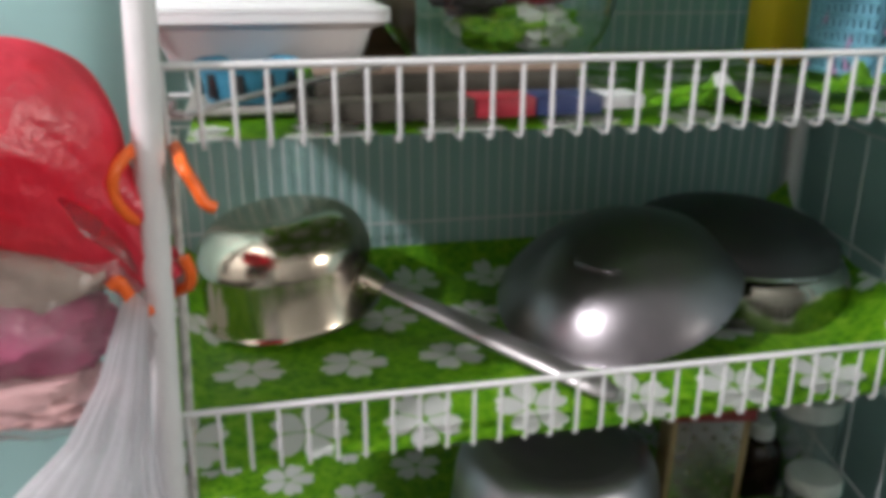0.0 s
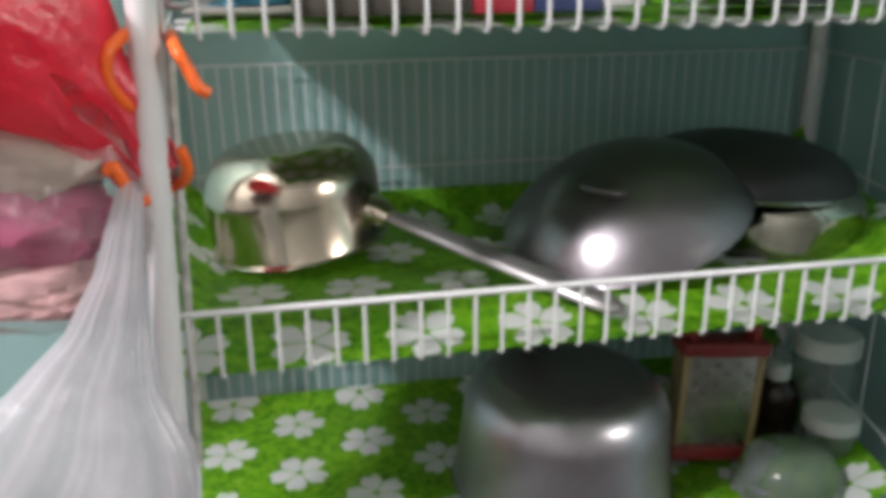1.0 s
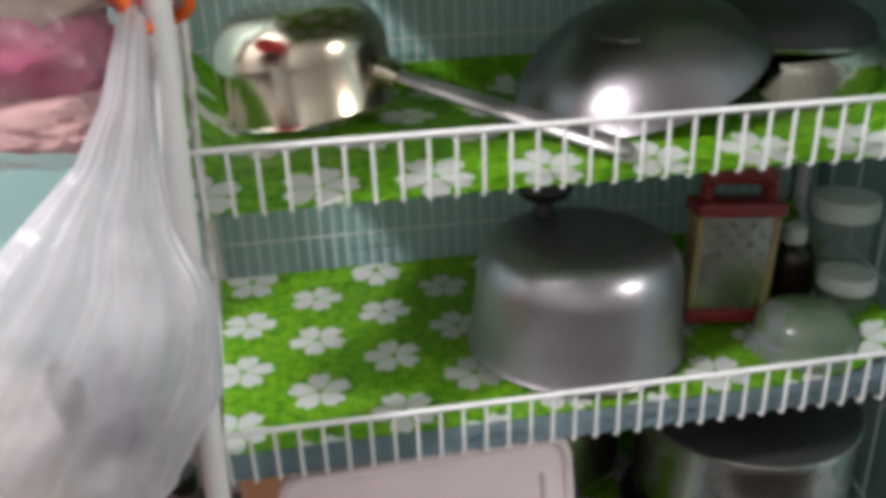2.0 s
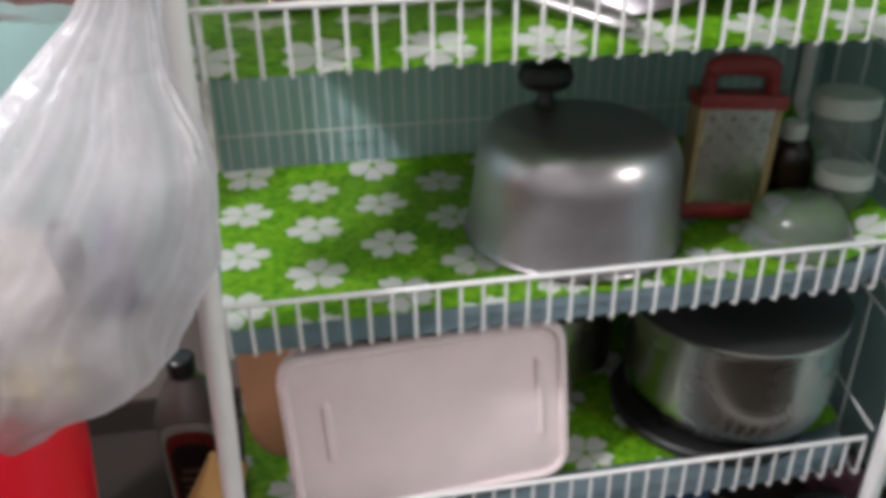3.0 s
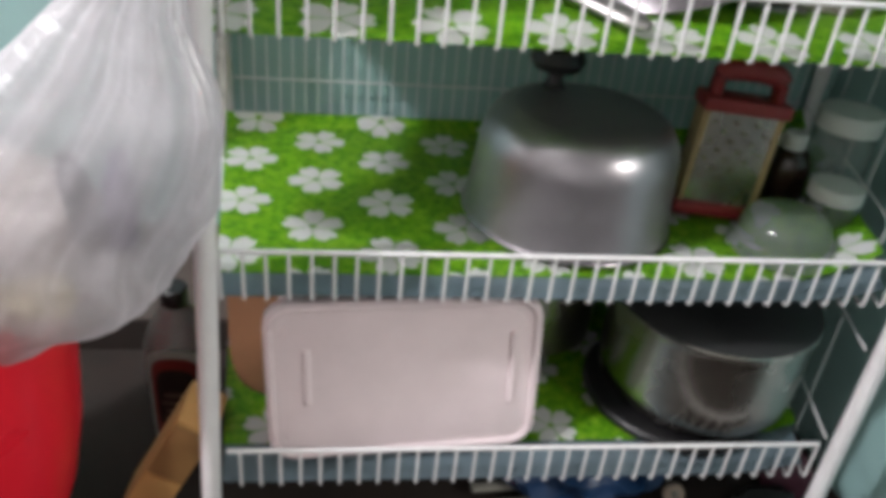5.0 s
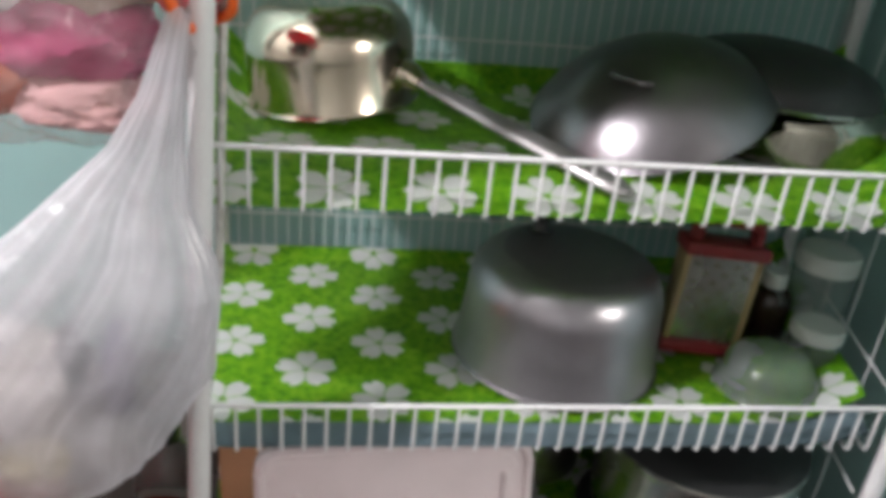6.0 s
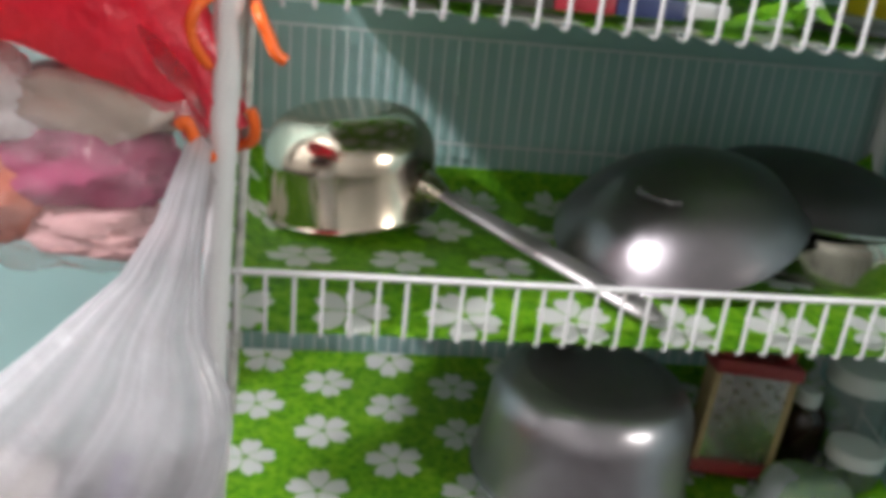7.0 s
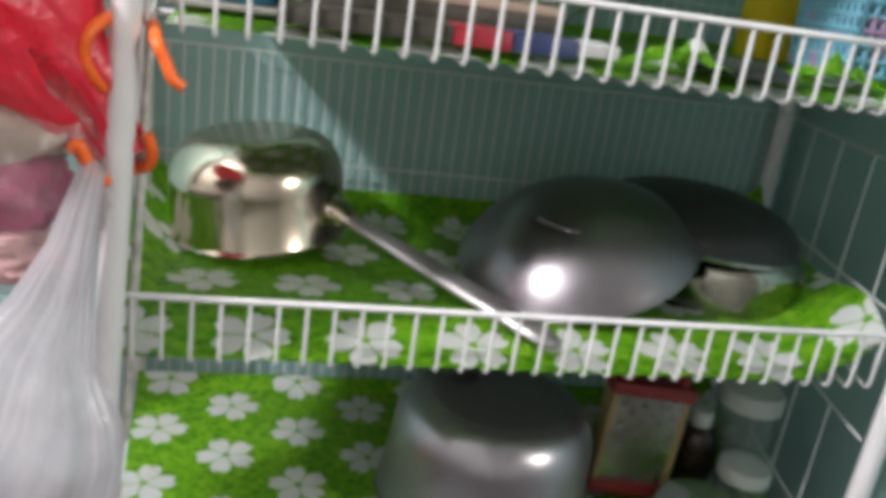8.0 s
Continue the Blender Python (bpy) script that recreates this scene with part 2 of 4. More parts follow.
def tube(pts, r, sides=8, bm=None, taper=None, squash=1.0):
    """A round bar along a polyline."""
    bm = bm or bmesh.new()
    pts = [Vector(p) for p in pts]
    rings = []
    up = Vector((0, 0, 1))
    for i, p in enumerate(pts):
        d = (pts[min(i + 1, len(pts) - 1)] - pts[max(i - 1, 0)]).normalized()
        side = d.cross(up)
        if side.length < 0.2:
            side = d.cross(Vector((0, 1, 0)))
        side.normalize()
        nor = side.cross(d).normalized()
        k = r * (taper[i] if taper else 1.0)
        rings.append([bm.verts.new(p + side * math.cos(a) * k + nor * math.sin(a) * k * squash) for a in [2 * math.pi * j / sides for j in range(sides)]])
    for a, b in zip(rings, rings[1:]):
        for j in range(sides):
            bm.faces.new((a[j], a[(j + 1) % sides], b[(j + 1) % sides], b[j]))
    bm.faces.new(rings[0])
    bm.faces.new(rings[-1][::-1])
    return bm


def smooth_path(pts, n=6):
    """Catmull-Rom points through pts."""
    pts = [Vector(p) for p in pts]
    e = [pts[0] * 2 - pts[1], *pts, pts[-1] * 2 - pts[-2]]
    out = []
    for i in range(1, len(e) - 2):
        for k in range(n):
            t = k / n
            a, b, c, d = e[i - 1], e[i], e[i + 1], e[i + 2]
            out.append(0.5 * ((2 * b) + (c - a) * t + (2 * a - 5 * b + 4 * c - d) * t * t + (3 * b - a - 3 * c + d) * t ** 3))
    out.append(pts[-1])
    return out


def lathe(profile, sides=56, bm=None, wobble=0.0):
    """Turn a list of (radius, height) about z. A radius of 0 closes the end."""
    bm = bm or bmesh.new()
    rings = []
    for r, z in profile:
        if r < 1e-6:
            rings.append([bm.verts.new((0, 0, z))])
        else:
            rings.append([bm.verts.new((r * (1 + wobble * math.sin(3 * a + z * 40)) * math.cos(a), r * (1 + wobble * math.cos(2 * a)) * math.sin(a), z)) for a in [2 * math.pi * j / sides for j in range(sides)]])
    for a, b in zip(rings, rings[1:]):
        if len(a) == 1 and len(b) == 1:
            continue
        for j in range(sides):
            k = (j + 1) % sides
            if len(a) == 1:
                bm.faces.new((a[0], b[j], b[k]))
            elif len(b) == 1:
                bm.faces.new((a[j], a[k], b[0]))
            else:
                bm.faces.new((a[j], a[k], b[k], b[j]))
    return bm


def block(x, y, z, bevel=0.003, bm=None, at=(0, 0, 0), segments=2):
    """A box of that size with rounded edges, its centre at 'at'."""
    one = bmesh.new()
    bmesh.ops.create_cube(one, size=1.0)
    for v in one.verts:
        v.co = Vector((v.co.x * x, v.co.y * y, v.co.z * z))
    if bevel:
        bmesh.ops.bevel(one, geom=one.edges[:], offset=bevel, segments=segments, profile=0.5, affect="EDGES")
    for v in one.verts:
        v.co += Vector(at)
    if bm is None:
        return one
    me = bpy.data.meshes.new("tmp")
    one.to_mesh(me)
    one.free()
    bm.from_mesh(me)
    bpy.data.meshes.remove(me)
    return bm


def lump(size, seed, rough=0.25, freq=2.2, sub=4, flat=0.0):
    """A creased, sagging soft body."""
    bm = bmesh.new()
    bmesh.ops.create_icosphere(bm, subdivisions=sub, radius=1.0)
    off = Vector((seed * 3.7, seed * 1.3, seed * 5.1))
    for v in bm.verts:
        p = v.co.copy()
        k = 1 + rough * noise.noise(p * freq + off) + rough * 0.45 * (1 - 2 * abs(noise.noise(p * freq * 2.3 + off)))
        q = p * k
        q.z = max(q.z, -1 + flat)
        v.co = Vector((q.x * size[0], q.y * size[1], q.z * size[2]))
    return bm


# ---- room ----
def slab(name, lo, hi, material, label):
    bm = bmesh.new()
    size = [h - l for l, h in zip(lo, hi)]
    block(*size, 0, bm, [(l + h) / 2 for l, h in zip(lo, hi)])
    return tagged(part(name, bm, material, smooth=False), label, name.split("_")[0], kind="structure")


WALL_Y, WALL_X = 0.432, 0.800
slab("floor", (-2.6, -2.8, -0.06), (1.9, 0.6, 0.0), FLOOR, "dark brown floor under the rack")
slab("wall_back", (-2.6, WALL_Y, 0.0), (1.9, WALL_Y + 0.12, 2.4), TEAL, "pale teal painted wall behind the rack")
slab("baseboard", (-2.6, WALL_Y - 0.015, 0.0), (WALL_X, WALL_Y, 0.055), SKIRT_D, "dark brown skirting along the wall")
# Grey-brown band up to 0.225, darker than the wall above it
slab("trim", (-2.6, WALL_Y - 0.008, 0.055), (WALL_X, WALL_Y, 0.225), GREY_BAND, "dull grey-brown band along the wall above the skirting")
# The side wall runs on unseen to -0.33 to block light from the right
slab("wall_side", (WALL_X, -0.33, 0.0), (WALL_X + 0.1, WALL_Y, 2.4), TEAL, "pale teal painted wall beside the rack, its unseen front end added for shade")
# Unseen walls and ceiling, added and toned to bounce fill light onto the rack
slab("wall_left", (-2.7, -2.8, 0.0), (-2.6, 0.6, 2.4), ROOM, "unseen plain wall, added to close the room and bounce light")
slab("wall_right", (1.9, -2.8, 0.0), (2.0, 0.6, 2.4), ROOM, "unseen plain wall, added to close the room and bounce light")
slab("wall_front", (-2.6, -2.9, 0.0), (1.9, -2.8, 2.4), ROOM, "unseen plain wall, added to close the room and bounce light")
slab("ceiling", (-2.7, -2.9, 2.4), (2.0, 0.6, 2.5), CEIL, "unseen plain ceiling, added to bounce light")

# ---- wire rack ----
# The 1.154 deck is unseen, added to shade the shelf below it
DECKS = (1.154, 0.904, 0.654, 0.404, 0.154)
LIP, DEPTH = 0.046, 0.408
WIRES = {1.154: (0.010, 0.0218), 0.904: (0.0087, 0.0219), 0.654: (0.001, 0.0217), 0.404: (-0.0135, 0.0208), 0.154: (-0.006, 0.0212)}
rack = thing("wire_rack", (0, 0, 0), "white coated wire rack against the wall, an unseen uppermost shelf added for shade", "rack")


def lean(z):
    return (z - 0.70) * 0.03


def back_x(x):
    """Where a deck wire that starts at x on the front ends at the back."""
    return -0.048 + (x / 0.66) * 0.80


for x0, x1, y in ((0.0135, -0.0425, -0.013), (0.681, 0.669, -0.008), (-0.052, -0.062, 0.412), (0.770, 0.764, 0.412)):
    pts = [(x1 + (x0 - x1) * k / 6, y, 1.25 * k / 6 + 0.001) for k in range(7)]
    part("post", tube(pts, 0.0102, 16), WHITE, rack)

strip_pts = [(0.0110 - 0.0018 * k, 0.004, 0.905 - 0.0415 * k) for k in range(9)]
part("side_strip", tube(strip_pts, 0.0034, 8), CHIPPED, rack, "chipped white bar behind the post")

for dz in DECKS:
    s = lean(dz + LIP)
    frame_bm = tube([(s - 0.004, 0, dz + LIP), (s + 0.666, 0, dz + LIP)], 0.0027, 10)
    for yy in (0.14, 0.27):
        tube([(s - 0.02 * yy / 0.2, yy, dz - 0.0095), (s + 0.665 + 0.05 * yy / 0.2, yy, dz - 0.0095)], 0.0025, 8, frame_bm)
    for hz in (0.056, 0.185):
        tube([(s - 0.048, 0.4135, dz + hz), (s + 0.755, 0.4135, dz + hz)], 0.0012, 6, frame_bm)
        tube([(s + 0.672, 0.0, dz + hz), (s + 0.760, 0.408, dz + hz)], 0.0012, 6, frame_bm)
    shelf = part("shelf_frame", frame_bm, WHITE, rack)
    start, pitch = WIRES[dz]
    for i in range(int((s + 0.667 - start) / pitch) + 1):
        x = start + pitch * i
        xb = s + back_x(x - s)
        pts = [(x, 0, dz + LIP), (x, 0, dz - 0.003), (x, 0.0015, dz - 0.0070), (x, 0.006, dz - 0.0088), (x + (xb - x) * 0.2, 0.085, dz - 0.0056), ((x + xb) / 2, DEPTH / 2, dz - 0.0052),
               (xb, DEPTH - 0.004, dz - 0.0052), (xb, DEPTH + 0.002, dz + 0.004)]
        taper = [1, 1, 1, 1, 0.95, 0.9, 0.85, 0.75]
        part("wire", tube(pts, 0.0017, 7, taper=taper), WHITE, shelf)
    for i in range(49):
        xb = s - 0.046 + 0.0166 * i
        part("back_wire", tube([(xb, DEPTH + 0.003, dz), (xb, DEPTH + 0.003, dz + 0.185)], 0.0009, 6), WHITE, shelf)
    for j in range(5):
        y = 0.07 + 0.075 * j
        xs = s + 0.672 + 0.088 * y / 0.408
        part("side_wire", tube([(xs, y, dz - 0.001), (xs, y, dz + 0.185)], 0.0008, 6), WHITE, shelf)


# ---- plastic sheets on the shelves ----
def sheet(name, z, material, label, front, curl, seed, group="shelf sheets", back=0.40, rise=0.012, thick=0.0008, edge=(-0.010, 0.038), arch=0.0, left_curl=0.0):
    bm = bmesh.new()
    nx, ny = 90, 50
    grid = []
    s = lean(z)
    for j in range(ny + 1):
        v = j / ny
        y = front + (back - front) * v
        rowv = []
        for i in range(nx + 1):
            u = i / nx
            left, right = s + edge[0] - edge[1] * y / 0.4, s + 0.660 + 0.095 * y / 0.4
            x = left + (right - left) * u
            up = 0.0012 * (1 + noise.noise(Vector((x * 14 + seed, y * 14, seed))))
            up -= 0.0070 * max(0.0, 1 - y / 0.075) ** 1.4
            up += arch * math.sin(math.pi * min(1.0, max(0.0, y - 0.004) / 0.19)) ** 1.3
            up += left_curl * max(0.0, 1 - u / 0.06) ** 1.6 * min(1.0, max(0.0, (y - 0.08) / 0.12))
            up += rise * max(0.0, (v - 0.9) / 0.1) ** 2
            up += curl * max(0.0, (u - 0.86) / 0.14) ** 1.7 * (0.75 + 0.4 * noise.noise(Vector((seed, y * 9, 2.0))))
            rowv.append(bm.verts.new((x, y, z - 0.0008 + up)))
        grid.append(rowv)
    for a, b in zip(grid, grid[1:]):
        for i in range(nx):
            bm.faces.new((a[i], a[i + 1], b[i + 1], b[i]))
    bmesh.ops.solidify(bm, geom=bm.faces[:], thickness=thick)
    ob = part(name, bm, material)
    return tagged(ob, label, "shelf liner", group)


FL_A = flower_print("flower_sheet_top", 0.095, 0.105, 0.40, 0.02, False)
FL_B = flower_print("flower_sheet_pan", 0.0950, 0.105, 0.0885, 0.035, False)
FL_C = flower_print("flower_sheet_pot", 0.1075, 0.081, 0.0665, 0.123, True)
FL_D = flower_print("flower_sheet_box", 0.1085, 0.084, 0.02, 0.08, True)
GREEN = "green plastic sheet with white flowers"
# unseen sheet on the added deck, there to cast shade
sheet("shelf_sheet", 1.154, FL_A, GREEN + " on the unseen shelf added above for shade", 0.012, 0.01, 9.0)
sheet("shelf_sheet", 0.904, FL_A, GREEN + ", crumpled on the top shelf", 0.012, 0.03, 1.0, edge=(0.012, -0.006))
sheet("shelf_sheet", 0.654, FL_B, GREEN + " under the saucepan", 0.004, 0.06, 2.0, edge=(-0.008, 0.048), arch=0.007, left_curl=0.045, rise=0.030)
sheet("shelf_sheet", 0.4058, FL_C, GREEN + " under the upturned pot", 0.036, 0.045, 3.0)
sheet("shelf_sheet", 0.1558, FL_D, GREEN + " under the storage box", 0.055, 0.03, 4.0)
for dz in (0.404, 0.154):
    sheet("liner_sheet", dz, LINER, "pale blue translucent liner under the green sheet", 0.005, 0.02, 5.0 + dz, rise=0.006)


# ---- things on the pan shelf ----
B = 0.6572


def double(profile, t):
    """A vessel wall: the outer profile and back down inside it."""
    return profile + [(max(r - t, 0.0), z + (t if r < 1e-6 or i == len(profile) - 1 else 0)) for i, (r, z) in reversed(list(enumerate(profile)))]


def arc(r0, z0, r1, z1, n=8):
    """Quarter-ellipse of (r, z) from a side (r0, z0) round to a top (r1, z1)."""
    return [(r1 + (r0 - r1) * math.cos(a), z0 + (z1 - z0) * math.sin(a)) for a in [math.pi / 2 * k / n for k in range(n + 1)]]


HANDLE = plain("brushed_steel_handle", (0.33, 0.31, 0.31), 0.40, 0.80, vary=0.15, scale=20, grain=90)
pan = thing("saucepan", (0.087, 0.280, B + 0.0085), "polished steel saucepan turned upside down on the green sheet", "saucepan", tilt=(1, -6))
body = [(0.0935, 0.0), (0.0950, 0.0015), (0.0935, 0.003), (0.0915, 0.006), (0.0915, 0.058)] + arc(0.0915, 0.060, 0.046, 0.108, 10) + [(0.03, 0.1078), (0.0, 0.1075)]
part("pan_body", lathe(double(body, 0.0012), 72), STEEL, pan)
into_pan = pan.matrix_basis.inverted()
br = tube([into_pan @ Vector(p) for p in ((0.158, 0.232, 0.708), (0.168, 0.227, 0.706), (0.178, 0.218, 0.701))], 0.017, 12, taper=[1.05, 0.9, 0.62], squash=0.9)
part("handle_bracket", br, STEEL, pan, "riveted steel handle bracket")
for dx in (-0.006, 0.006):
    part("rivet", lathe([(0.004, 0), (0.0035, 0.002), (0, 0.003)], 12), STEEL, pan).matrix_basis = into_pan @ pose(0.163 + dx, 0.2155 + dx * 0.6, 0.707, 90, 0, 30)
hp = [into_pan @ p for p in smooth_path([(0.172, 0.223, 0.705), (0.196, 0.198, 0.698), (0.231, 0.160, 0.690), (0.296, 0.080, 0.677), (0.349, 0.022, 0.665)], 5)]
ht = [0.70 + 0.45 * min(1.0, k / 12) for k in range(len(hp) - 1)] + [0.5]
part("handle", tube(hp, 0.0120, 14, taper=ht, squash=0.55), HANDLE, pan, "long brushed steel handle")

wok = thing("wok", (0.413, 0.178, B + 0.0475), "worn aluminium wok lying upside down on the shelf", "wok", tilt=(13, -18))
RW, HW = 0.123, 0.058
RS = (RW * RW + HW * HW) / (2 * HW)
TOP = math.asin(RW / RS)
prof = [(RW + 0.0005, 0.0), (RW + 0.002, 0.0015), (RW, 0.003)] + [(RS * math.sin(TOP * (1 - k / 16)), 0.003 + RS * (math.cos(TOP * (1 - k / 16)) - math.cos(TOP))) for k in range(1, 16)] + [(0.0, 0.003 + HW)]
part("wok_body", lathe(double(prof, 0.0015), 80, wobble=0.004), ALU_W, wok)
# Thin raised streak added in place of a pale smear on the dome
streak_bm = tube(smooth_path([(-0.024, 0, 0), (-0.016, -0.007, 0.005), (0.016, -0.007, 0.005), (0.024, 0, 0)], 5), 0.0028, 8)
part("raised_streak", streak_bm, ALU_W, wok, "thin raised streak standing for a pale smear").matrix_basis = pose(-0.026, -0.030, 0.0545, 20, 0, -58)

bowl2 = thing("steel_bowl", (0.594, 0.196, B), "polished steel bowl upside down, mirroring the green sheet", "bowl")
prof = [(0.093, 0.0), (0.0945, 0.0012), (0.093, 0.0025), (0.090, 0.004), (0.0885, 0.030)] + arc(0.088, 0.036, 0.066, 0.062) + [(0.0, 0.063)]
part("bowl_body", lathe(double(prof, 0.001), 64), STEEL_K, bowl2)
lid = thing("dark_pan_lid", (0.568, 0.228, B + 0.060), "dull dark grey domed pan lid lying over the steel bowl", "pan lid", tilt=(0, 3))
part("lid_body", lathe(double([(0.116, 0.0), (0.1175, 0.0015), (0.116, 0.003)] + [(0.116 * math.cos(math.pi / 2 * k / 12), 0.003 + 0.050 * math.sin(math.pi / 2 * k / 12) ** 0.9) for k in range(1, 12)] + [(0.0, 0.053)], 0.0012), 72), DARKM, lid)
part("rim_bead", lathe([(0.1170, -0.0012), (0.1192, 0.001), (0.1170, 0.0032), (0.1160, 0.001)], 72), STEEL_D, lid, "thin steel rim")

# ---- things on the pot shelf ----
C = 0.4088
pot = thing("aluminium_pot", (0.349, 0.160, C + 0.003), "dull aluminium cooking pot standing upside down on the sheet", "cooking pot", tilt=(0, 1.5))
prof = [(0.1180, 0.0), (0.1188, 0.002), (0.1180, 0.004), (0.1165, 0.008), (0.1110, 0.060)] + arc(0.1095, 0.078, 0.078, 0.1245, 10) + [(0.0765, 0.1252), (0.074, 0.1253), (0.05, 0.1250), (0.0, 0.1255)]
part("pot_body", lathe(double(prof, 0.002), 88, wobble=0.003), ALU, pot)
part("rim_bead", lathe([(0.1182, 0.0005), (0.1198, 0.002), (0.1184, 0.0042)], 88), ALU_W, pot, "rolled bright rim")
knob = thing("lid_knob", (0.330, 0.220, C + 0.1295), "black plastic knob resting on the upturned pot", "knob")
part("knob_body", lathe([(0.0, 0), (0.014, 0.0), (0.010, 0.006), (0.009, 0.016), (0.026, 0.022), (0.031, 0.032), (0.027, 0.044), (0.018, 0.048), (0.0, 0.049)], 32), BLACK, knob)
part("screw", lathe([(0.005, 0), (0.005, 0.003), (0, 0.0035)], 12), STEEL, knob).matrix_basis = pose(0, 0, 0.0488)


def make_grater():
    g = thing("box_grater", (0.526, 0.172, C + 0.003), "kitchen grater with dull red ends and pale wooden edges", "grater", turn=-4, tilt=(-3, 4))
    for sx in (-1, 1):
        part("edge_strip", block(0.008, 0.032, 0.118, 0.002, at=(sx * 0.043, 0, 0.067)), EDGE, g)
    part("base_band", block(0.100, 0.044, 0.015, 0.003, at=(0, 0, 0.008)), RED_G, g, "dull red plastic base")
    cap = bmesh.new()
    block(0.100, 0.042, 0.016, 0.003, cap, (0, 0, 0.132))
    part("top_band", cap, RED_G, g)
    hoop = tube(smooth_path([(-0.036, 0, 0.136), (-0.034, 0, 0.160), (-0.02, 0, 0.168), (0.02, 0, 0.168), (0.034, 0, 0.160), (0.036, 0, 0.136)], 5), 0.0075, 10, squash=1.6)
    part("carry_grip", hoop, RED_G, g)
    for sy in (-1, 1):
        part("blade", block(0.080, 0.0012, 0.112, 0, at=(0, sy * 0.013, 0.069)), STEEL_D, g, "perforated steel blade")
    for r in range(9):
        for c in range(6):
            if (r + c) % 2 == 0:
                part("tooth", tube([(-0.003, 0, 0), (0, -0.002, 0.0015), (0.003, 0, 0)], 0.0012, 5), STEEL, g).matrix_basis = pose(-0.030 + c * 0.012, -0.0145, 0.024 + r * 0.011)
    return g


make_grater()

bt = thing("sauce_bottle", (0.622, 0.196, C), "dark brown glass bottle with a white screw cap", "bottle")
part("glass_body", lathe([(0, 0), (0.024, 0), (0.026, 0.004), (0.026, 0.050)] + arc(0.026, 0.052, 0.010, 0.078) + [(0.010, 0.080), (0, 0.080)], 36), BROWN_G, bt)
part("cap", lathe([(0.0135, 0.072), (0.014, 0.074), (0.014, 0.094), (0.012, 0.096), (0, 0.096)], 32), CAP_W, bt, "white ribbed screw cap")


def jar(at, r, h, lid, label):
    j = thing("storage_jar", at, label, "jar", "plastic jars")
    prof = [(0, 0), (r * 0.9, 0), (r, 0.006), (r, h - 0.012), (r * 0.9, h - 0.004), (r * 0.9, h)]
    part("jar_body", lathe(double(prof, 0.0016), 48), CLEARP, j)
    part("lid", lathe([(r * 1.02, h - lid), (r * 1.05, h - lid + 0.001), (r * 1.05, h - 0.003), (r * 0.98, h + 0.001), (r * 0.6, h + 0.002), (0, h + 0.0015)], 48), CAP_W, j, "white screw lid")
    return j


jar((0.684, 0.200, C + 0.004), 0.036, 0.120, 0.022, "tall clear plastic jar with a white lid, empty")
jar((0.655, 0.138, C + 0.002), 0.029, 0.056, 0.016, "short clear plastic jar with a white lid")
cb = thing("clear_bowl", (0.580, 0.094, C), "clear plastic bowl turned upside down behind the rail", "bowl")
prof = [(0.0565, 0.0), (0.058, 0.0015), (0.055, 0.004), (0.052, 0.014)] + arc(0.0505, 0.018, 0.028, 0.046) + [(0.0, 0.046)]
part("bowl_body", lathe(double(prof, 0.0014), 56), CLEARP, cb)

# ---- things on the box shelf ----
D = 0.1595


def make_container():
    g = thing("storage_box", (0.1690, 0.048, D + 0.1010), "milky pink-white plastic food box standing on its side", "food container", turn=3, tilt=(-8, -1.5))

    def slabr(w, h, y0, y1, r, n=7, bm=None):
        bm = bm or bmesh.new()
        ring = []
        for cx, cz, a0 in ((w / 2 - r, h / 2 - r, 0), (-w / 2 + r, h / 2 - r, 90), (-w / 2 + r, -h / 2 + r, 180), (w / 2 - r, -h / 2 + r, 270)):
            ring += [(cx + r * math.cos(radians(a0 + 90 * k / n)), cz + r * math.sin(radians(a0 + 90 * k / n))) for k in range(n + 1)]
        a = [bm.verts.new((x, y0, z)) for x, z in ring]
        b = [bm.verts.new((x, y1, z)) for x, z in ring]
        for i in range(len(ring)):
            j = (i + 1) % len(ring)
            bm.faces.new((a[i], a[j], b[j], b[i]))
        bm.faces.new(a)
        bm.faces.new(b[::-1])
        bmesh.ops.bevel(bm, geom=[e for e in bm.edges if abs(e.verts[0].co.y - e.verts[1].co.y) < 1e-6], offset=0.004, segments=3, profile=0.5, affect="EDGES")
        return bm

    part("tub", slabr(0.274, 0.170, 0.012, 0.072, 0.026), FROST, g)
    part("lid", slabr(0.300, 0.194, -0.004, 0.014, 0.026), FROST, g, "milky snap-on lid with raised bars for its glare streaks")
    # Raised bars put the lid's two vertical glare streaks into its shape
    for x, ln in ((-0.106, 0.070), (0.119, 0.095)):
        part("glare_bar", slabr(0.010, ln, -0.0085, 0.0, 0.0045, 4), FROST, g).matrix_basis = pose(x, 0, 0.009)
    cs = ((0.120, 0.067, 0), (-0.120, 0.067, 90), (-0.120, -0.067, 180), (0.120, -0.067, 270))
    rim = [(cx + 0.024 * math.cos(radians(a0 + 15 * k)), -0.003, cz + 0.024 * math.sin(radians(a0 + 15 * k))) for cx, cz, a0 in cs for k in range(7)]
    part("lid_rim", tube(rim + rim[:2], 0.0048, 8), FROST, g, "raised rim round the lid")
    part("lid_panel", slabr(0.268, 0.164, -0.0048, 0.0, 0.022), FROST, g)
    return g


make_container()
bd = thing("cutting_board", (0.087, 0.144, D + 0.1195), "round-cornered brown wooden board leaning behind the storage box", "cutting board", tilt=(-97, 0))
bd_bm = lathe([(0, -0.008), (0.112, -0.008), (0.118, -0.005), (0.118, 0.005), (0.112, 0.008), (0, 0.008)], 72)
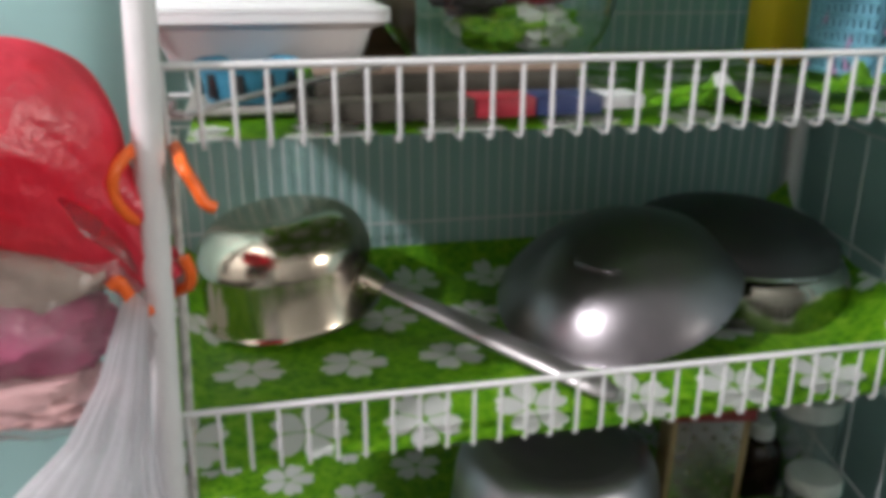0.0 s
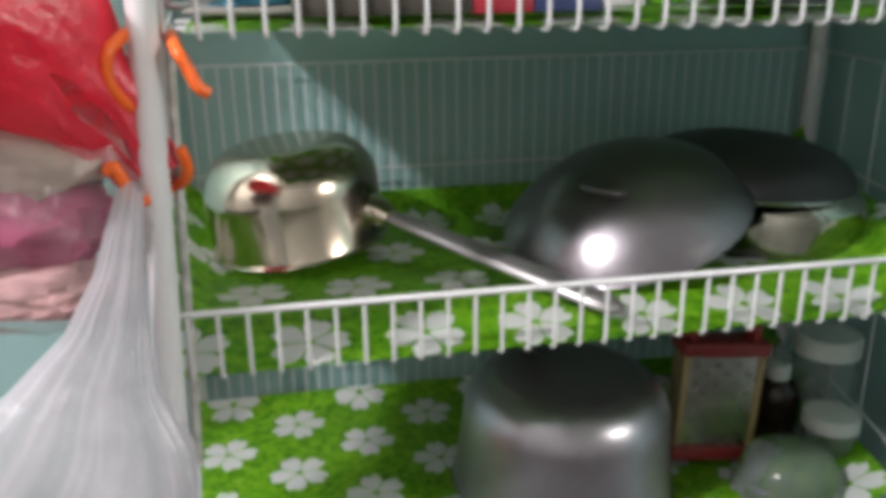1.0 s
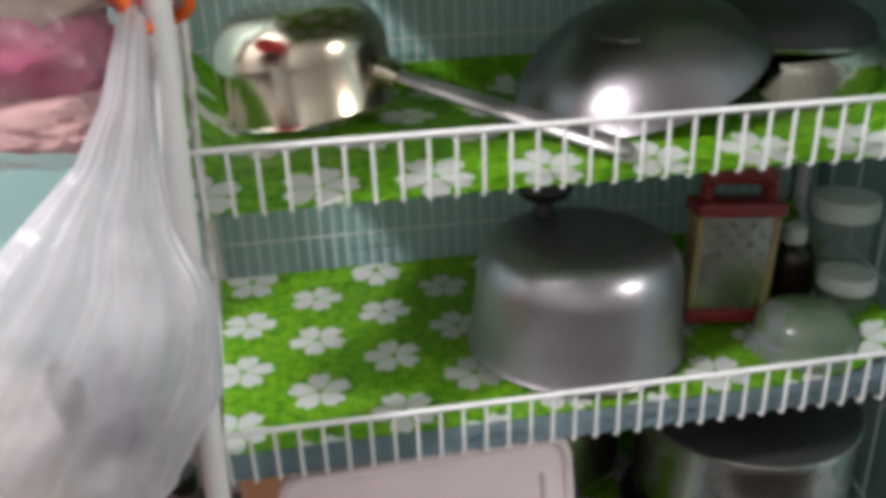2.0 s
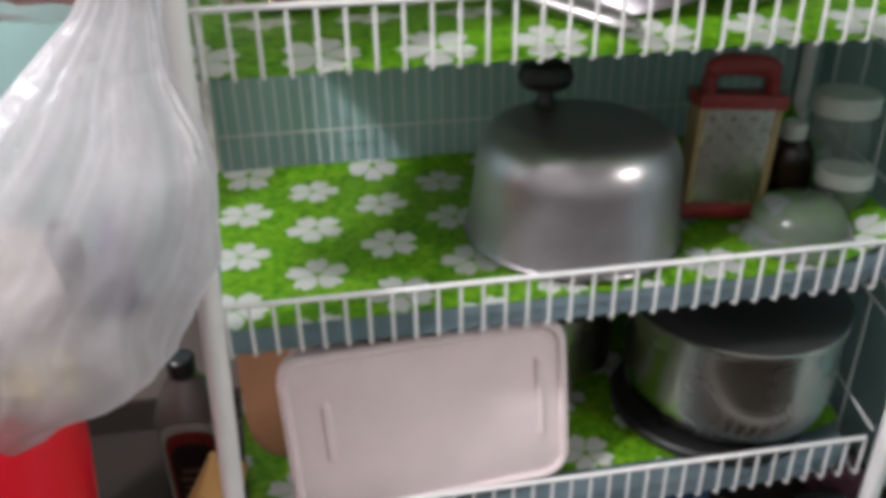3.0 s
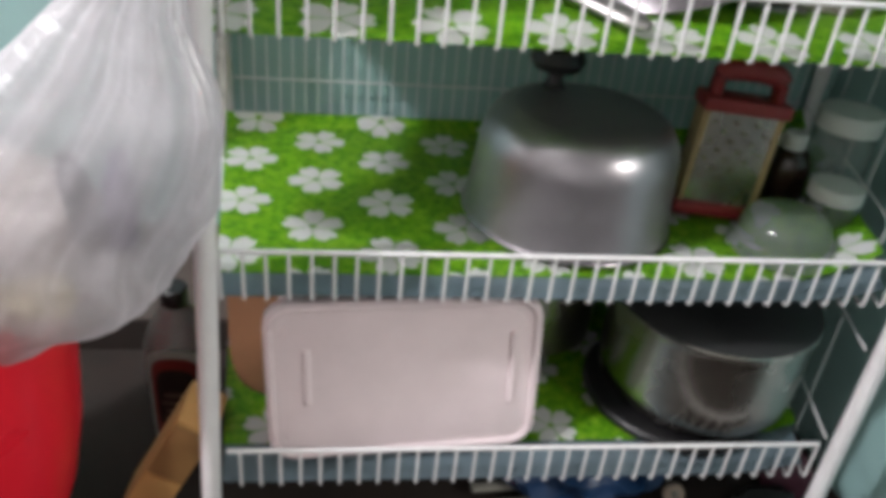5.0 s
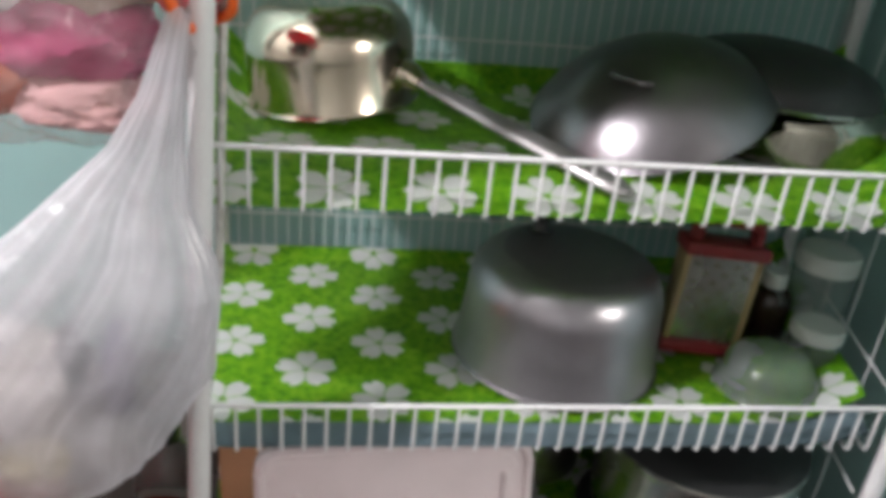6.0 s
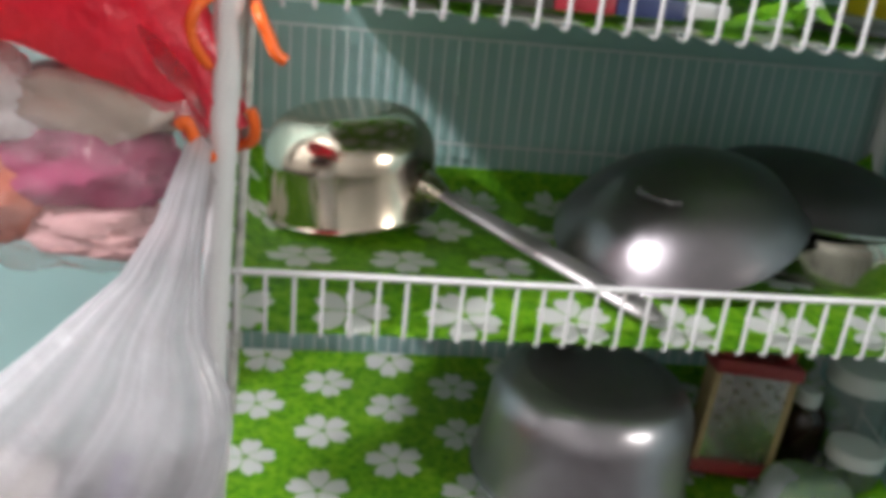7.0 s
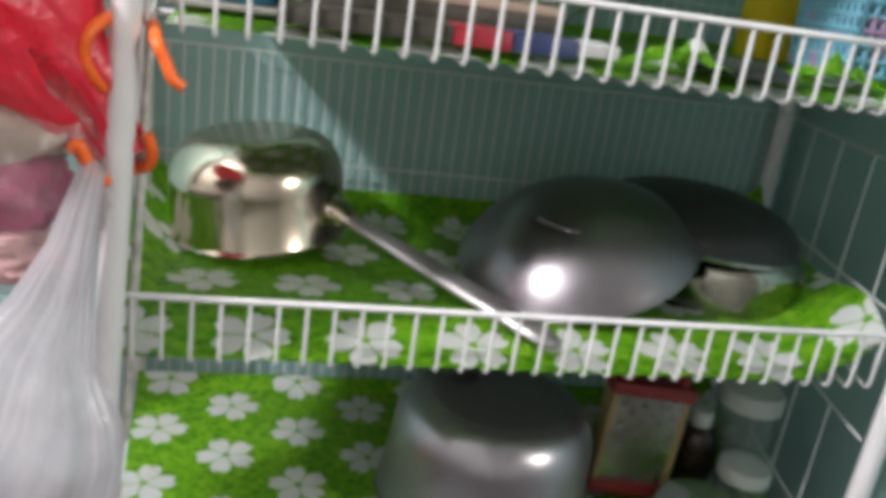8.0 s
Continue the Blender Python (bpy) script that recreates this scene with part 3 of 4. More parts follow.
for v in bd_bm.verts:
    an = math.atan2(v.co.y, v.co.x)
    k = (abs(math.cos(an)) ** 4.5 + abs(math.sin(an)) ** 4.5) ** (-1 / 4.5)
    v.co = Vector((v.co.x * k, v.co.y * k, v.co.z))
part("board", bd_bm, WOOD, bd)

p1 = thing("steel_pot", (0.551, 0.141, D + 0.012), "steel cooking pot with a rolled rim on a black base", "cooking pot")
prof = [(0, 0.0), (0.098, 0.0), (0.104, 0.003), (0.106, 0.009), (0.112, 0.011), (0.119, 0.020), (0.1225, 0.045), (0.1240, 0.131), (0.1255, 0.135), (0.1268, 0.138), (0.1268, 0.141), (0.1255, 0.142)]
part("pot_body", lathe(double(prof, 0.0018), 80), STEEL_D, p1)
part("base_ring", lathe([(0.0, -0.012), (0.114, -0.012), (0.118, -0.008), (0.118, -0.001), (0.114, 0.002), (0.100, -0.001), (0.0, -0.001)], 64), BLACK, p1, "black heatproof ring under the pot").matrix_basis = pose(-0.020, -0.002, 0)
part("lid", lathe([(0.1250, 0.141), (0.1262, 0.145), (0.114, 0.150), (0.06, 0.164), (0.0, 0.170)], 64), DARKM, p1, "shallow dark steel lid")
p2 = thing("small_steel_pot", (0.372, 0.280, D), "small steel pot with a black lid behind the storage box", "cooking pot")
part("pot_body", lathe(double([(0, 0), (0.070, 0), (0.078, 0.008), (0.080, 0.10), (0.084, 0.104)], 0.0015), 56), STEEL_D, p2)
part("lid", lathe([(0.083, 0.103), (0.086, 0.108), (0.05, 0.128), (0.014, 0.134), (0.014, 0.146), (0.0, 0.148)], 48), BLACK, p2, "black domed lid")

# ---- clutter on the floor under the rack ----
bag = thing("blue_bag", (0.43, 0.16, 0.056), "crumpled dark blue plastic bag on the floor", "bag")
part("bag_body", lump((0.115, 0.09, 0.060), 3.0, 0.35, 2.6, 4, 0.12), BLUE_C, bag)
for i, (x, y, a) in enumerate(((0.325, 0.090, 8), (0.330, 0.110, 4))):
    st = thing("wood_slat", (x, y, 0.006 + 0.012 * i), "grey-brown wooden slat lying on the floor", "slat", "loose slats", turn=a)
    part("slat_body", block(0.11, 0.012, 0.008, 0.002), GREYB, st)
tools = ((0.50, 0.12, 14, 0.20), (0.53, 0.145, 22, 0.18), (0.50, 0.165, 5, 0.22))
for x, y, a, ln in tools:
    st = thing("skewer_rod", (x, y, 0.006), "thin grey metal rod among the clutter", "rod", "metal rods", turn=a)
    part("rod_body", tube([(-ln / 2, 0, 0), (ln / 2, 0, 0.002)], 0.003, 8), STEEL_D, st)
rg = thing("roller_wheel", (0.552, 0.092, 0.016), "small pale plastic wheel with a hole", "wheel", tilt=(62, 0))
part("tyre", lathe([(0.006, -0.005), (0.0135, -0.005), (0.015, -0.002), (0.015, 0.002), (0.0135, 0.005), (0.006, 0.005), (0.006, -0.005)], 32), CREAM, rg)
part("hub", lathe([(0.0028, -0.003), (0.0066, -0.003), (0.0066, 0.003), (0.0028, 0.003), (0.0028, -0.003)], 20), GREYB, rg)
dk = thing("dark_basin", (0.60, 0.24, 0.0), "dark grey basin under the lowest shelf", "basin")
part("basin_body", lathe(double([(0, 0), (0.08, 0), (0.10, 0.05), (0.108, 0.052)], 0.002), 48), DARKM, dk)
wp = thing("grey_packet", (0.668, 0.06, 0.020), "crumpled dark grey packet on the floor", "packet", turn=12)
part("packet_body", lump((0.045, 0.03, 0.022), 7.0, 0.3, 2.4, 3, 0.1), DARKM, wp)
rp = thing("plum_packet", (0.716, 0.115, 0.034), "crumpled dark plum packet beside the post", "packet", turn=30)
part("packet_body", lump((0.028, 0.04, 0.036), 8.0, 0.3, 2.4, 3, 0.1), PLUM, rp)

# ---- things on the top shelf ----
A = 0.9066
bo = thing("grey_board", (0.185, 0.145, A + 0.004), "grey plastic chopping board lying flat on the top shelf", "chopping board", turn=1.5)
part("board", block(0.345, 0.17, 0.005, 0.002), GREYB, bo)
wb = thing("wrap_box", (0.222, 0.034, A + 0.0078), "long flat carton in dark brown, red, navy and white", "carton", turn=1.0)
part("carton_body", block(0.126, 0.038, 0.0145, 0.0015, at=(-0.066, 0, 0)), DUSK, wb)
part("red_panel", block(0.045, 0.038, 0.0145, 0.0015, at=(0.020, 0, 0)), REDC, wb, "red printed end of the carton")
part("navy_panel", block(0.052, 0.038, 0.0145, 0.0015, at=(0.069, 0, 0)), NAVY, wb, "navy printed end of the carton")
part("white_flap", block(0.034, 0.036, 0.010, 0.0015, at=(0.112, 0, 0.001)), FOAM, wb, "white carton flap")
fb = thing("flat_box", (0.215, 0.100, A + 0.0200), "flat dark carton with a tan lid on the chopping board", "carton", turn=-1.0)
part("carton_body", block(0.21, 0.045, 0.020, 0.0015, at=(0, 0, -0.003)), DUSK, fb)
part("lid", block(0.213, 0.048, 0.008, 0.0015, at=(0, 0, 0.0105)), TAN_L, fb, "pale tan carton lid")
ld = thing("ladle", (0.030, 0.045, A + 0.010), "long grey steel ladle handle leaning on the cartons", "ladle")
part("handle", tube([(-0.012, -0.022, -0.001), (0.020, -0.014, 0.006), (0.072, 0.000, 0.016), (0.126, 0.014, 0.024)], 0.0042, 10, squash=0.5), HANDLE, ld)
part("hook_end", tube(smooth_path([(-0.012, -0.022, -0.001), (-0.020, -0.022, 0.001), (-0.018, -0.022, 0.008)], 4), 0.003, 8), HANDLE, ld)


def make_tray():
    g = thing("foam_box", (0.076, 0.205, A + 0.027), "white foam food box with a flared rim", "foam box", turn=-1)

    def tray(profile, bm=None):
        bm = bm or bmesh.new()
        rings = []
        for sx, sy, z in profile:
            ring, r = [], 0.016
            for cx, cy, a0 in ((sx - r, sy - r, 0), (-sx + r, sy - r, 90), (-sx + r, -sy + r, 180), (sx - r, -sy + r, 270)):
                ring += [bm.verts.new((cx + r * math.cos(radians(a0 + 22.5 * k)), cy + r * math.sin(radians(a0 + 22.5 * k)), z)) for k in range(5)]
            rings.append(ring)
        for a, b in zip(rings, rings[1:]):
            for i in range(len(a)):
                j = (i + 1) % len(a)
                bm.faces.new((a[i], a[j], b[j], b[i]))
        bm.faces.new(rings[0][::-1])
        bm.faces.new(rings[-1])
        return bm

    part("lower_shell", tray([(0.074, 0.070, 0), (0.077, 0.073, 0.003), (0.086, 0.082, 0.030), (0.100, 0.096, 0.036), (0.100, 0.096, 0.043)]), FOAM, g)
    part("upper_shell", tray([(0.100, 0.096, 0.0435), (0.100, 0.096, 0.047), (0.090, 0.086, 0.050), (0.080, 0.076, 0.082), (0.076, 0.072, 0.085)]), FOAM, g)
    return g


make_tray()
bs = thing("blue_tub", (0.060, 0.098, A + 0.008), "small blue plastic basket with dark slots lying on the board", "basket", turn=8)
part("tub_body", lathe(double([(0, 0), (0.032, 0), (0.037, 0.026), (0.040, 0.028)], 0.002), 32), BLUE_P, bs)
for k in range(10):
    part("slot_bar", block(0.009, 0.003, 0.018, 0.001), BLACK, bs, smooth=False).matrix_basis = pose(0.0350 * math.cos(k * 0.628), 0.0350 * math.sin(k * 0.628), 0.013, 0, 0, math.degrees(k * 0.628) + 90)
gb = thing("glass_bowl", (0.292, 0.232, A + 0.003), "large clear glass bowl on the top shelf", "bowl")
prof = [(0, 0.0), (0.040, 0.0), (0.045, 0.004)] + [(0.045 + 0.070 * math.sin(a), 0.006 + 0.075 * (1 - math.cos(a))) for a in [math.pi / 2 * k / 10 for k in range(1, 11)]] + [(0.117, 0.090)]
part("bowl_body", lathe(double(prof, 0.003), 64), GLASS, gb)
for nm, lb, at, sz, m, sd in (("leafy_packet", "crumpled green and white packet inside the glass bowl", (0.312, 0.226, A + 0.052), (0.055, 0.045, 0.022), FL_D, 61.0),
                              ("red_sachet", "dark red crumpled sachet inside the glass bowl", (0.325, 0.222, A + 0.088), (0.040, 0.030, 0.016), REDC, 62.0),
                              ("brown_sachet", "dark brown crumpled sachet inside the glass bowl", (0.265, 0.222, A + 0.082), (0.035, 0.034, 0.020), LAB_D, 63.0)):
    pk = thing(nm, at, lb, "packet", "packets in the bowl")
    part("packet_body", lump(sz, sd, 0.35, 2.4, 4), m, pk)
bx = thing("brown_carton", (0.196, 0.300, A + 0.003), "small upright brown carton behind the foam box", "carton", turn=3)
part("carton_body", block(0.055, 0.040, 0.120, 0.003, at=(0, 0, 0.060)), WOOD, bx)
part("flap", block(0.053, 0.003, 0.030, 0.001, at=(0, -0.0215, 0.102)), WOOD, bx)
yb = thing("yellow_box", (0.617, 0.285, A + 0.003), "tall yellow plastic box on the top shelf", "box", turn=6)
part("box_body", block(0.046, 0.05, 0.150, 0.006, at=(0.014, 0, 0.075)), YELLOW, yb)
dl = thing("enamel_plate", (0.475, 0.062, A), "dark grey enamel plate upside down on the crumpled sheet", "plate")
part("lid_body", lathe([(0.050, 0.002), (0.052, 0.004), (0.047, 0.008), (0.036, 0.012), (0.015, 0.014), (0.0, 0.0142)], 48), DARKM, dl)


def make_basket():
    g = thing("plastic_basket", (0.658, 0.135, A + 0.012), "sky-blue perforated plastic basket with pink specks", "basket", turn=4)
    w, d, h, flare = 0.118, 0.085, 0.115, 1.06
    bm = bmesh.new()

    def strip(p, q, t):
        tube([p, q], t, 5, bm)

    for face in range(4):
        ang = math.pi / 2 * face
        half, dist = (w / 2, d / 2) if face % 2 == 0 else (d / 2, w / 2)
        rot = Matrix.Rotation(ang, 3, "Z")
        cols, rows_n = 10, 9
        for c in range(cols + 1):
            u = -half + 2 * half * c / cols
            strip(rot @ Vector((u, -dist, 0)), rot @ Vector((u * flare, -dist * flare, h)), 0.0030)
        for r in range(rows_n + 1):
            k = 1 + (flare - 1) * r / rows_n
            strip(rot @ Vector((-half * k, -dist * k, h * r / rows_n)), rot @ Vector((half * k, -dist * k, h * r / rows_n)), 0.0030)
    part("lattice_wall", bm, BLUE_B, g)
    part("base", block(w, d, 0.004, 0.001), BLUE_B, g)
    rim = [(w / 2 * flare * sx, d / 2 * flare * sy, h) for sx, sy in ((-1, -1), (1, -1), (1, 1), (-1, 1), (-1, -1))]
    part("rim", tube(rim, 0.005, 8), BLUE_B, g)
    return g


make_basket()

# crumpled sheet corners on the top shelf
for x, y, s, sd in ((0.405, 0.034, 0.042, 11.0), (0.565, 0.070, 0.050, 12.0)):
    bm = bmesh.new()
    n = 22
    g = [[bm.verts.new(((i / n - 0.5) * 2 * s, (j / n - 0.5) * 1.1 * s, 0.004 + 0.026 * (0.5 + noise.noise(Vector((i * 0.22 + sd, j * 0.25, sd)))) * math.sin(math.pi * i / n) * math.sin(math.pi * min(1, j / n + 0.2)))) for i in range(n + 1)] for j in range(n + 1)]
    for a, b in zip(g, g[1:]):
        for i in range(n):
            bm.faces.new((a[i], a[i + 1], b[i + 1], b[i]))
    bmesh.ops.solidify(bm, geom=bm.faces[:], thickness=0.0008)
    ob = part("sheet_scrap", bm, FL_A)
    ob.matrix_basis = pose(x, y, A + 0.001)
    tagged(ob, "crumpled piece of green flowered plastic sheet", "plastic sheet", "sheet scraps")

# ---- hanging bags and hooks ----
hooks = (
    [(0.036, -0.028, 0.863), (0.030, -0.030, 0.868), (0.025, -0.029, 0.879), (0.019, -0.026, 0.890), (0.010, 0.006, 0.899), (-0.006, -0.008, 0.903), (-0.020, -0.030, 0.893), (-0.024, -0.031, 0.878), (-0.021, -0.028, 0.866), (-0.014, -0.018, 0.855), (-0.004, 0.002, 0.850)],
    [(-0.032, -0.032, 0.816), (-0.027, -0.033, 0.819), (-0.023, -0.032, 0.811), (-0.019, -0.030, 0.800), (-0.012, -0.020, 0.793), (0.0, 0.004, 0.795), (0.012, -0.004, 0.802), (0.015, -0.010, 0.814), (0.012, -0.012, 0.826)],
)
for pts in hooks:
    hk = thing("s_hook", pts[4], "bright orange plastic hook clipped round the white post", "hook", "orange hooks")
    o = Vector(pts[4])
    part("hook_body", tube([p - o for p in smooth_path(pts, 6)], 0.0043, 10), ORANGE, hk)


def hanging_bag(profile, centre, seed, depth=0.45, n=150, rows=60, sway=0.012):
    """A bag of film: rows of (z, left, right) swept into a pleated closed body round y = centre."""
    bm = bmesh.new()
    rings = []
    zs = [p[0] for p in profile]
    for k in range(rows + 1):
        z = zs[0] + (zs[-1] - zs[0]) * k / rows
        for a, b in zip(profile, profile[1:]):
            if a[0] >= z >= b[0]:
                break
        t = (a[0] - z) / max(a[0] - b[0], 1e-6)
        lo, hi = a[1] + (b[1] - a[1]) * t, a[2] + (b[2] - a[2]) * t
        cx, w = (lo + hi) / 2, (hi - lo) / 2
        low = k / rows
        ring = []
        for j in range(n):
            an = 2 * math.pi * j / n
            ca, sa, up = math.cos(an), math.sin(an), 1 - low
            pl = 1 + 0.085 * up * noise.noise(Vector((ca * 3.6 + seed, sa * 3.6, low * 0.9))) + 0.040 * up * noise.noise(Vector((ca * 9 + seed, sa * 9, low * 1.1)))
            pl += 0.20 * low * noise.noise(Vector((ca * 1.7 + seed, sa * 1.7, low * 5))) + 0.05 * low * (1 - 2 * abs(noise.noise(Vector((ca * 3 + seed, sa * 3, low * 7)))))
            ring.append(bm.verts.new((cx + w * pl * math.cos(an), centre[0] + (centre[1] - centre[0]) * min(1, low * 1.6) + w * depth * pl * math.sin(an) + sway * noise.noise(Vector((low * 3, seed, 0))), z + 0.006 * noise.noise(Vector((an, low * 6, seed))))))
        rings.append(ring)
    for a, b in zip(rings, rings[1:]):
        for j in range(n):
            bm.faces.new((a[j], a[(j + 1) % n], b[(j + 1) % n], b[j]))
    bm.faces.new(rings[-1])
    bm.faces.new(rings[0][::-1])
    uv = bm.loops.layers.uv.new("run")
    where = {v: (j / n, k / rows) for k, ring in enumerate(rings) for j, v in enumerate(ring)}
    for f in bm.faces:
        for lp in f.loops:
            u, v = where[lp.vert]
            lp[uv].uv = (abs(2 * u - 1), v)
    return bm


wbag = thing("white_bag", (0, 0, 0), "milky white plastic carrier bag, full, hanging from an orange hook", "plastic bag")
part("bag_film", hanging_bag([(0.806, -0.026, -0.010), (0.750, -0.047, -0.016), (0.708, -0.073, -0.018), (0.668, -0.116, -0.016), (0.629, -0.157, 0.001), (0.600, -0.192, 0.004), (0.56, -0.235, -0.001), (0.525, -0.272, -0.008), (0.495, -0.300, -0.024), (0.470, -0.318, -0.030), (0.447, -0.318, -0.038), (0.428, -0.312, -0.058), (0.412, -0.304, -0.085), (0.400, -0.298, -0.132), (0.380, -0.286, -0.160), (0.358, -0.262, -0.205)], (-0.034, -0.055), 4.0, 0.27), WHITE_F, wbag)
for nm, at, sz, m, sd in (("wrapped_food", (-0.185, -0.058, 0.515), (0.085, 0.022, 0.055), WRAP, 21.0), ("butter_packet", (-0.150, -0.062, 0.448), (0.026, 0.014, 0.026), BUTTER, 22.0), ("white_parcel", (-0.235, -0.058, 0.455), (0.055, 0.026, 0.045), GREYW, 23.0),
                          ("pale_parcel", (-0.110, -0.050, 0.470), (0.045, 0.014, 0.028), GREYW, 24.0), ("soft_parcel", (-0.215, -0.055, 0.412), (0.050, 0.012, 0.022), PALE, 25.0)):
    part(nm, lump(sz, sd, 0.34, 1.7, 4), m, wbag).matrix_basis = pose(*at)
part("violet_bottle", lathe([(0, 0), (0.010, 0), (0.012, 0.004), (0.012, 0.055), (0.007, 0.070), (0.007, 0.08), (0, 0.08)], 24), VIOLET, wbag, "violet and grey bottle seen through the film").matrix_basis = pose(-0.076, -0.062, 0.494, 0, 4, 0)
part("grey_bottle", lathe([(0, 0), (0.010, 0), (0.012, 0.004), (0.012, 0.050), (0.008, 0.062), (0.008, 0.07), (0, 0.07)], 24), DARKM, wbag, "dark grey bottle seen through the film").matrix_basis = pose(-0.102, -0.065, 0.502, 0, -4, 0)

rbag = thing("red_bag", (-0.10, -0.040, 0.90), "shiny red plastic bag tied and hanging from an orange hook", "plastic bag")


def red_bag_film():
    """The bag swells at its far end and narrows to its handles, with the slit between them."""
    top = smooth_path([(-0.150, 0, 0.000), (-0.125, 0, 0.045), (-0.070, 0, 0.068), (-0.005, 0, 0.070), (0.046, 0, 0.058), (0.074, 0, 0.028), (0.084, 0, -0.012), (0.098, 0, -0.050), (0.110, 0, -0.086)], 8)
    low = smooth_path([(-0.150, 0, -0.006), (-0.120, 0, -0.025), (-0.080, 0, -0.028), (-0.040, 0, -0.036), (-0.012, 0, -0.046), (0.022, 0, -0.060), (0.040, 0, -0.074), (0.058, 0, -0.088), (0.068, 0, -0.098)], 8)
    nu, nv = len(top) - 1, 27
    bm = bmesh.new()
    sides = []

    def slit(u):
        return 0.10 * math.sin(math.pi * (u - 0.64) / 0.30) if 0.64 < u < 0.94 else 0.0

    for side in (-1, 1):
        g = []
        for i in range(nu + 1):
            u = i / nu
            rowv = []
            for j in range(nv + 1):
                v = j / nv
                v += math.copysign(slit(u) * (1 - abs(2 * v - 1)), v - 0.5)
                p = low[i].lerp(top[i], v)
                thin = max(0.0, min(1.0, (u - 0.30) / 0.65))
                fat = 0.064 * math.sqrt(min(1.0, u * 2.4 + 0.04)) * (1 - thin * thin * (3 - 2 * thin)) + 0.008
                bulge = fat * math.sqrt(max(0.0, 1 - (2 * v - 1) ** 2))
                fold = noise.noise(Vector((v * 7 + u * 2, u * 3.5, side * 2.0))) * 0.006 + (1 - 2 * abs(noise.noise(Vector((v * 5, u * 2.5 + 3, side))))) * 0.0035
                edge = math.sin(math.pi * v) ** 0.5
                rowv.append(bm.verts.new((p.x + 0.004 * noise.noise(Vector((u * 9, v * 9, 5.0))), side * bulge * (2.9 if side > 0 else 1.0) + fold * edge + 0.030 * u, p.z + 0.004 * noise.noise(Vector((u * 8, v * 8, 9.0))))))
            g.append(rowv)
        for i in range(nu):
            u = (i + 0.5) / nu
            for j in range(nv):
                if j == nv // 2 and slit(u) > 0:
                    continue
                bm.faces.new((g[i][j], g[i + 1][j], g[i + 1][j + 1], g[i][j + 1]))
        sides.append(g)
    bmesh.ops.remove_doubles(bm, verts=bm.verts, dist=0.0006)
    return bm


part("bag_film", red_bag_film(), RED_F, rbag)
part("handle_loop", tube(smooth_path([(0.070, 0.020, -0.070), (0.086, 0.032, -0.094), (0.106, 0.052, -0.096), (0.100, 0.040, -0.070), (0.080, 0.026, -0.050)], 6), 0.006, 10, squash=0.5), RED_F, rbag, "twisted red handle of the bag")

cbag = thing("clear_bag", (-0.120, 0.000, 0.790), "clear plastic bag of folded pink and cream cloths, hanging behind", "plastic bag")
part("bag_film", lump((0.108, 0.048, 0.092), 41.0, 0.16, 2.4, 5), CLEAR_F, cbag)
for nm, at, sz, m, sd in (("pink_cloth", (0.022, -0.010, -0.012), (0.058, 0.024, 0.030), PINK, 42.0), ("cream_cloth", (0.030, -0.008, 0.030), (0.054, 0.024, 0.024), CREAM, 43.0), ("rust_cloth", (-0.042, -0.010, -0.036), (0.044, 0.024, 0.034), RUST, 44.0),
                          ("pale_cloth", (0.026, -0.012, -0.056), (0.052, 0.022, 0.022), PALE, 45.0), ("white_cloth", (-0.048, -0.008, 0.030), (0.044, 0.024, 0.038), GREYW, 46.0), ("plum_cloth", (-0.008, 0.012, 0.000), (0.072, 0.018, 0.045), PLUM, 47.0)):
    part(nm, lump(sz, sd, 0.30, 1.9, 4), m, cbag).matrix_basis = pose(*at)

# Unseen bag and hook added to shade the wall beside the lit patch
gbag = thing("shade_bag", (-0.330, 0.17, 1.14), "unseen grey bag added to shade the wall beside the lit patch", "bag")
part("shade_bag_body", hanging_bag([(0.18, -0.035, 0.035), (0.13, -0.060, 0.055), (0.02, -0.072, 0.068), (-0.08, -0.072, 0.070), (-0.30, -0.066, 0.076), (-0.42, -0.060, 0.076), (-0.435, -0.04, 0.05)], (0.0, 0.0), 9.0, 0.45, 48, 40), GREYW, gbag)
part("shade_bag_strap", tube(smooth_path([(-0.03, 0, 0.17), (-0.02, 0.10, 0.25), (0.0, 0.245, 0.31), (0.02, 0.10, 0.25), (0.03, 0, 0.17)], 6), 0.006, 8), GREYW, gbag)
part("shade_bag_hook", tube(smooth_path([(0.0, 0.264, 0.32), (0.0, 0.24, 0.305), (0.0, 0.232, 0.32)], 5), 0.004, 8), STEEL_D, gbag)

# ---- things on the floor beside the rack ----
bk = thing("red_bucket", (-0.314, 0.018, 0.0), "glossy red plastic bucket on the floor", "bucket")
part("bucket_body", lathe(double([(0, 0), (0.060, 0.0), (0.075, 0.010), (0.100, 0.060), (0.126, 0.135), (0.142, 0.215), (0.149, 0.290), (0.152, 0.392), (0.158, 0.397), (0.158, 0.404)], 0.003), 72), RED_P, bk)
part("bail", tube(smooth_path([(-0.156, 0, 0.382), (-0.11, -0.05, 0.362), (0, -0.155, 0.342), (0.11, -0.05, 0.362), (0.156, 0, 0.382)], 8), 0.003, 8), RED_P, bk)

dr = thing("drink_bottle", (-0.104, 0.205, 0.0), "smoky plastic bottle with a black cap and a pale-edged red label", "bottle")
part("bottle_body", lathe(double([(0, 0.002), (0.036, 0.0), (0.042, 0.006), (0.043, 0.06), (0.043, 0.10), (0.043, 0.14), (0.043, 0.19), (0.028, 0.228), (0.014, 0.245), (0.014, 0.262)], 0.001), 40), SMOKE, dr)
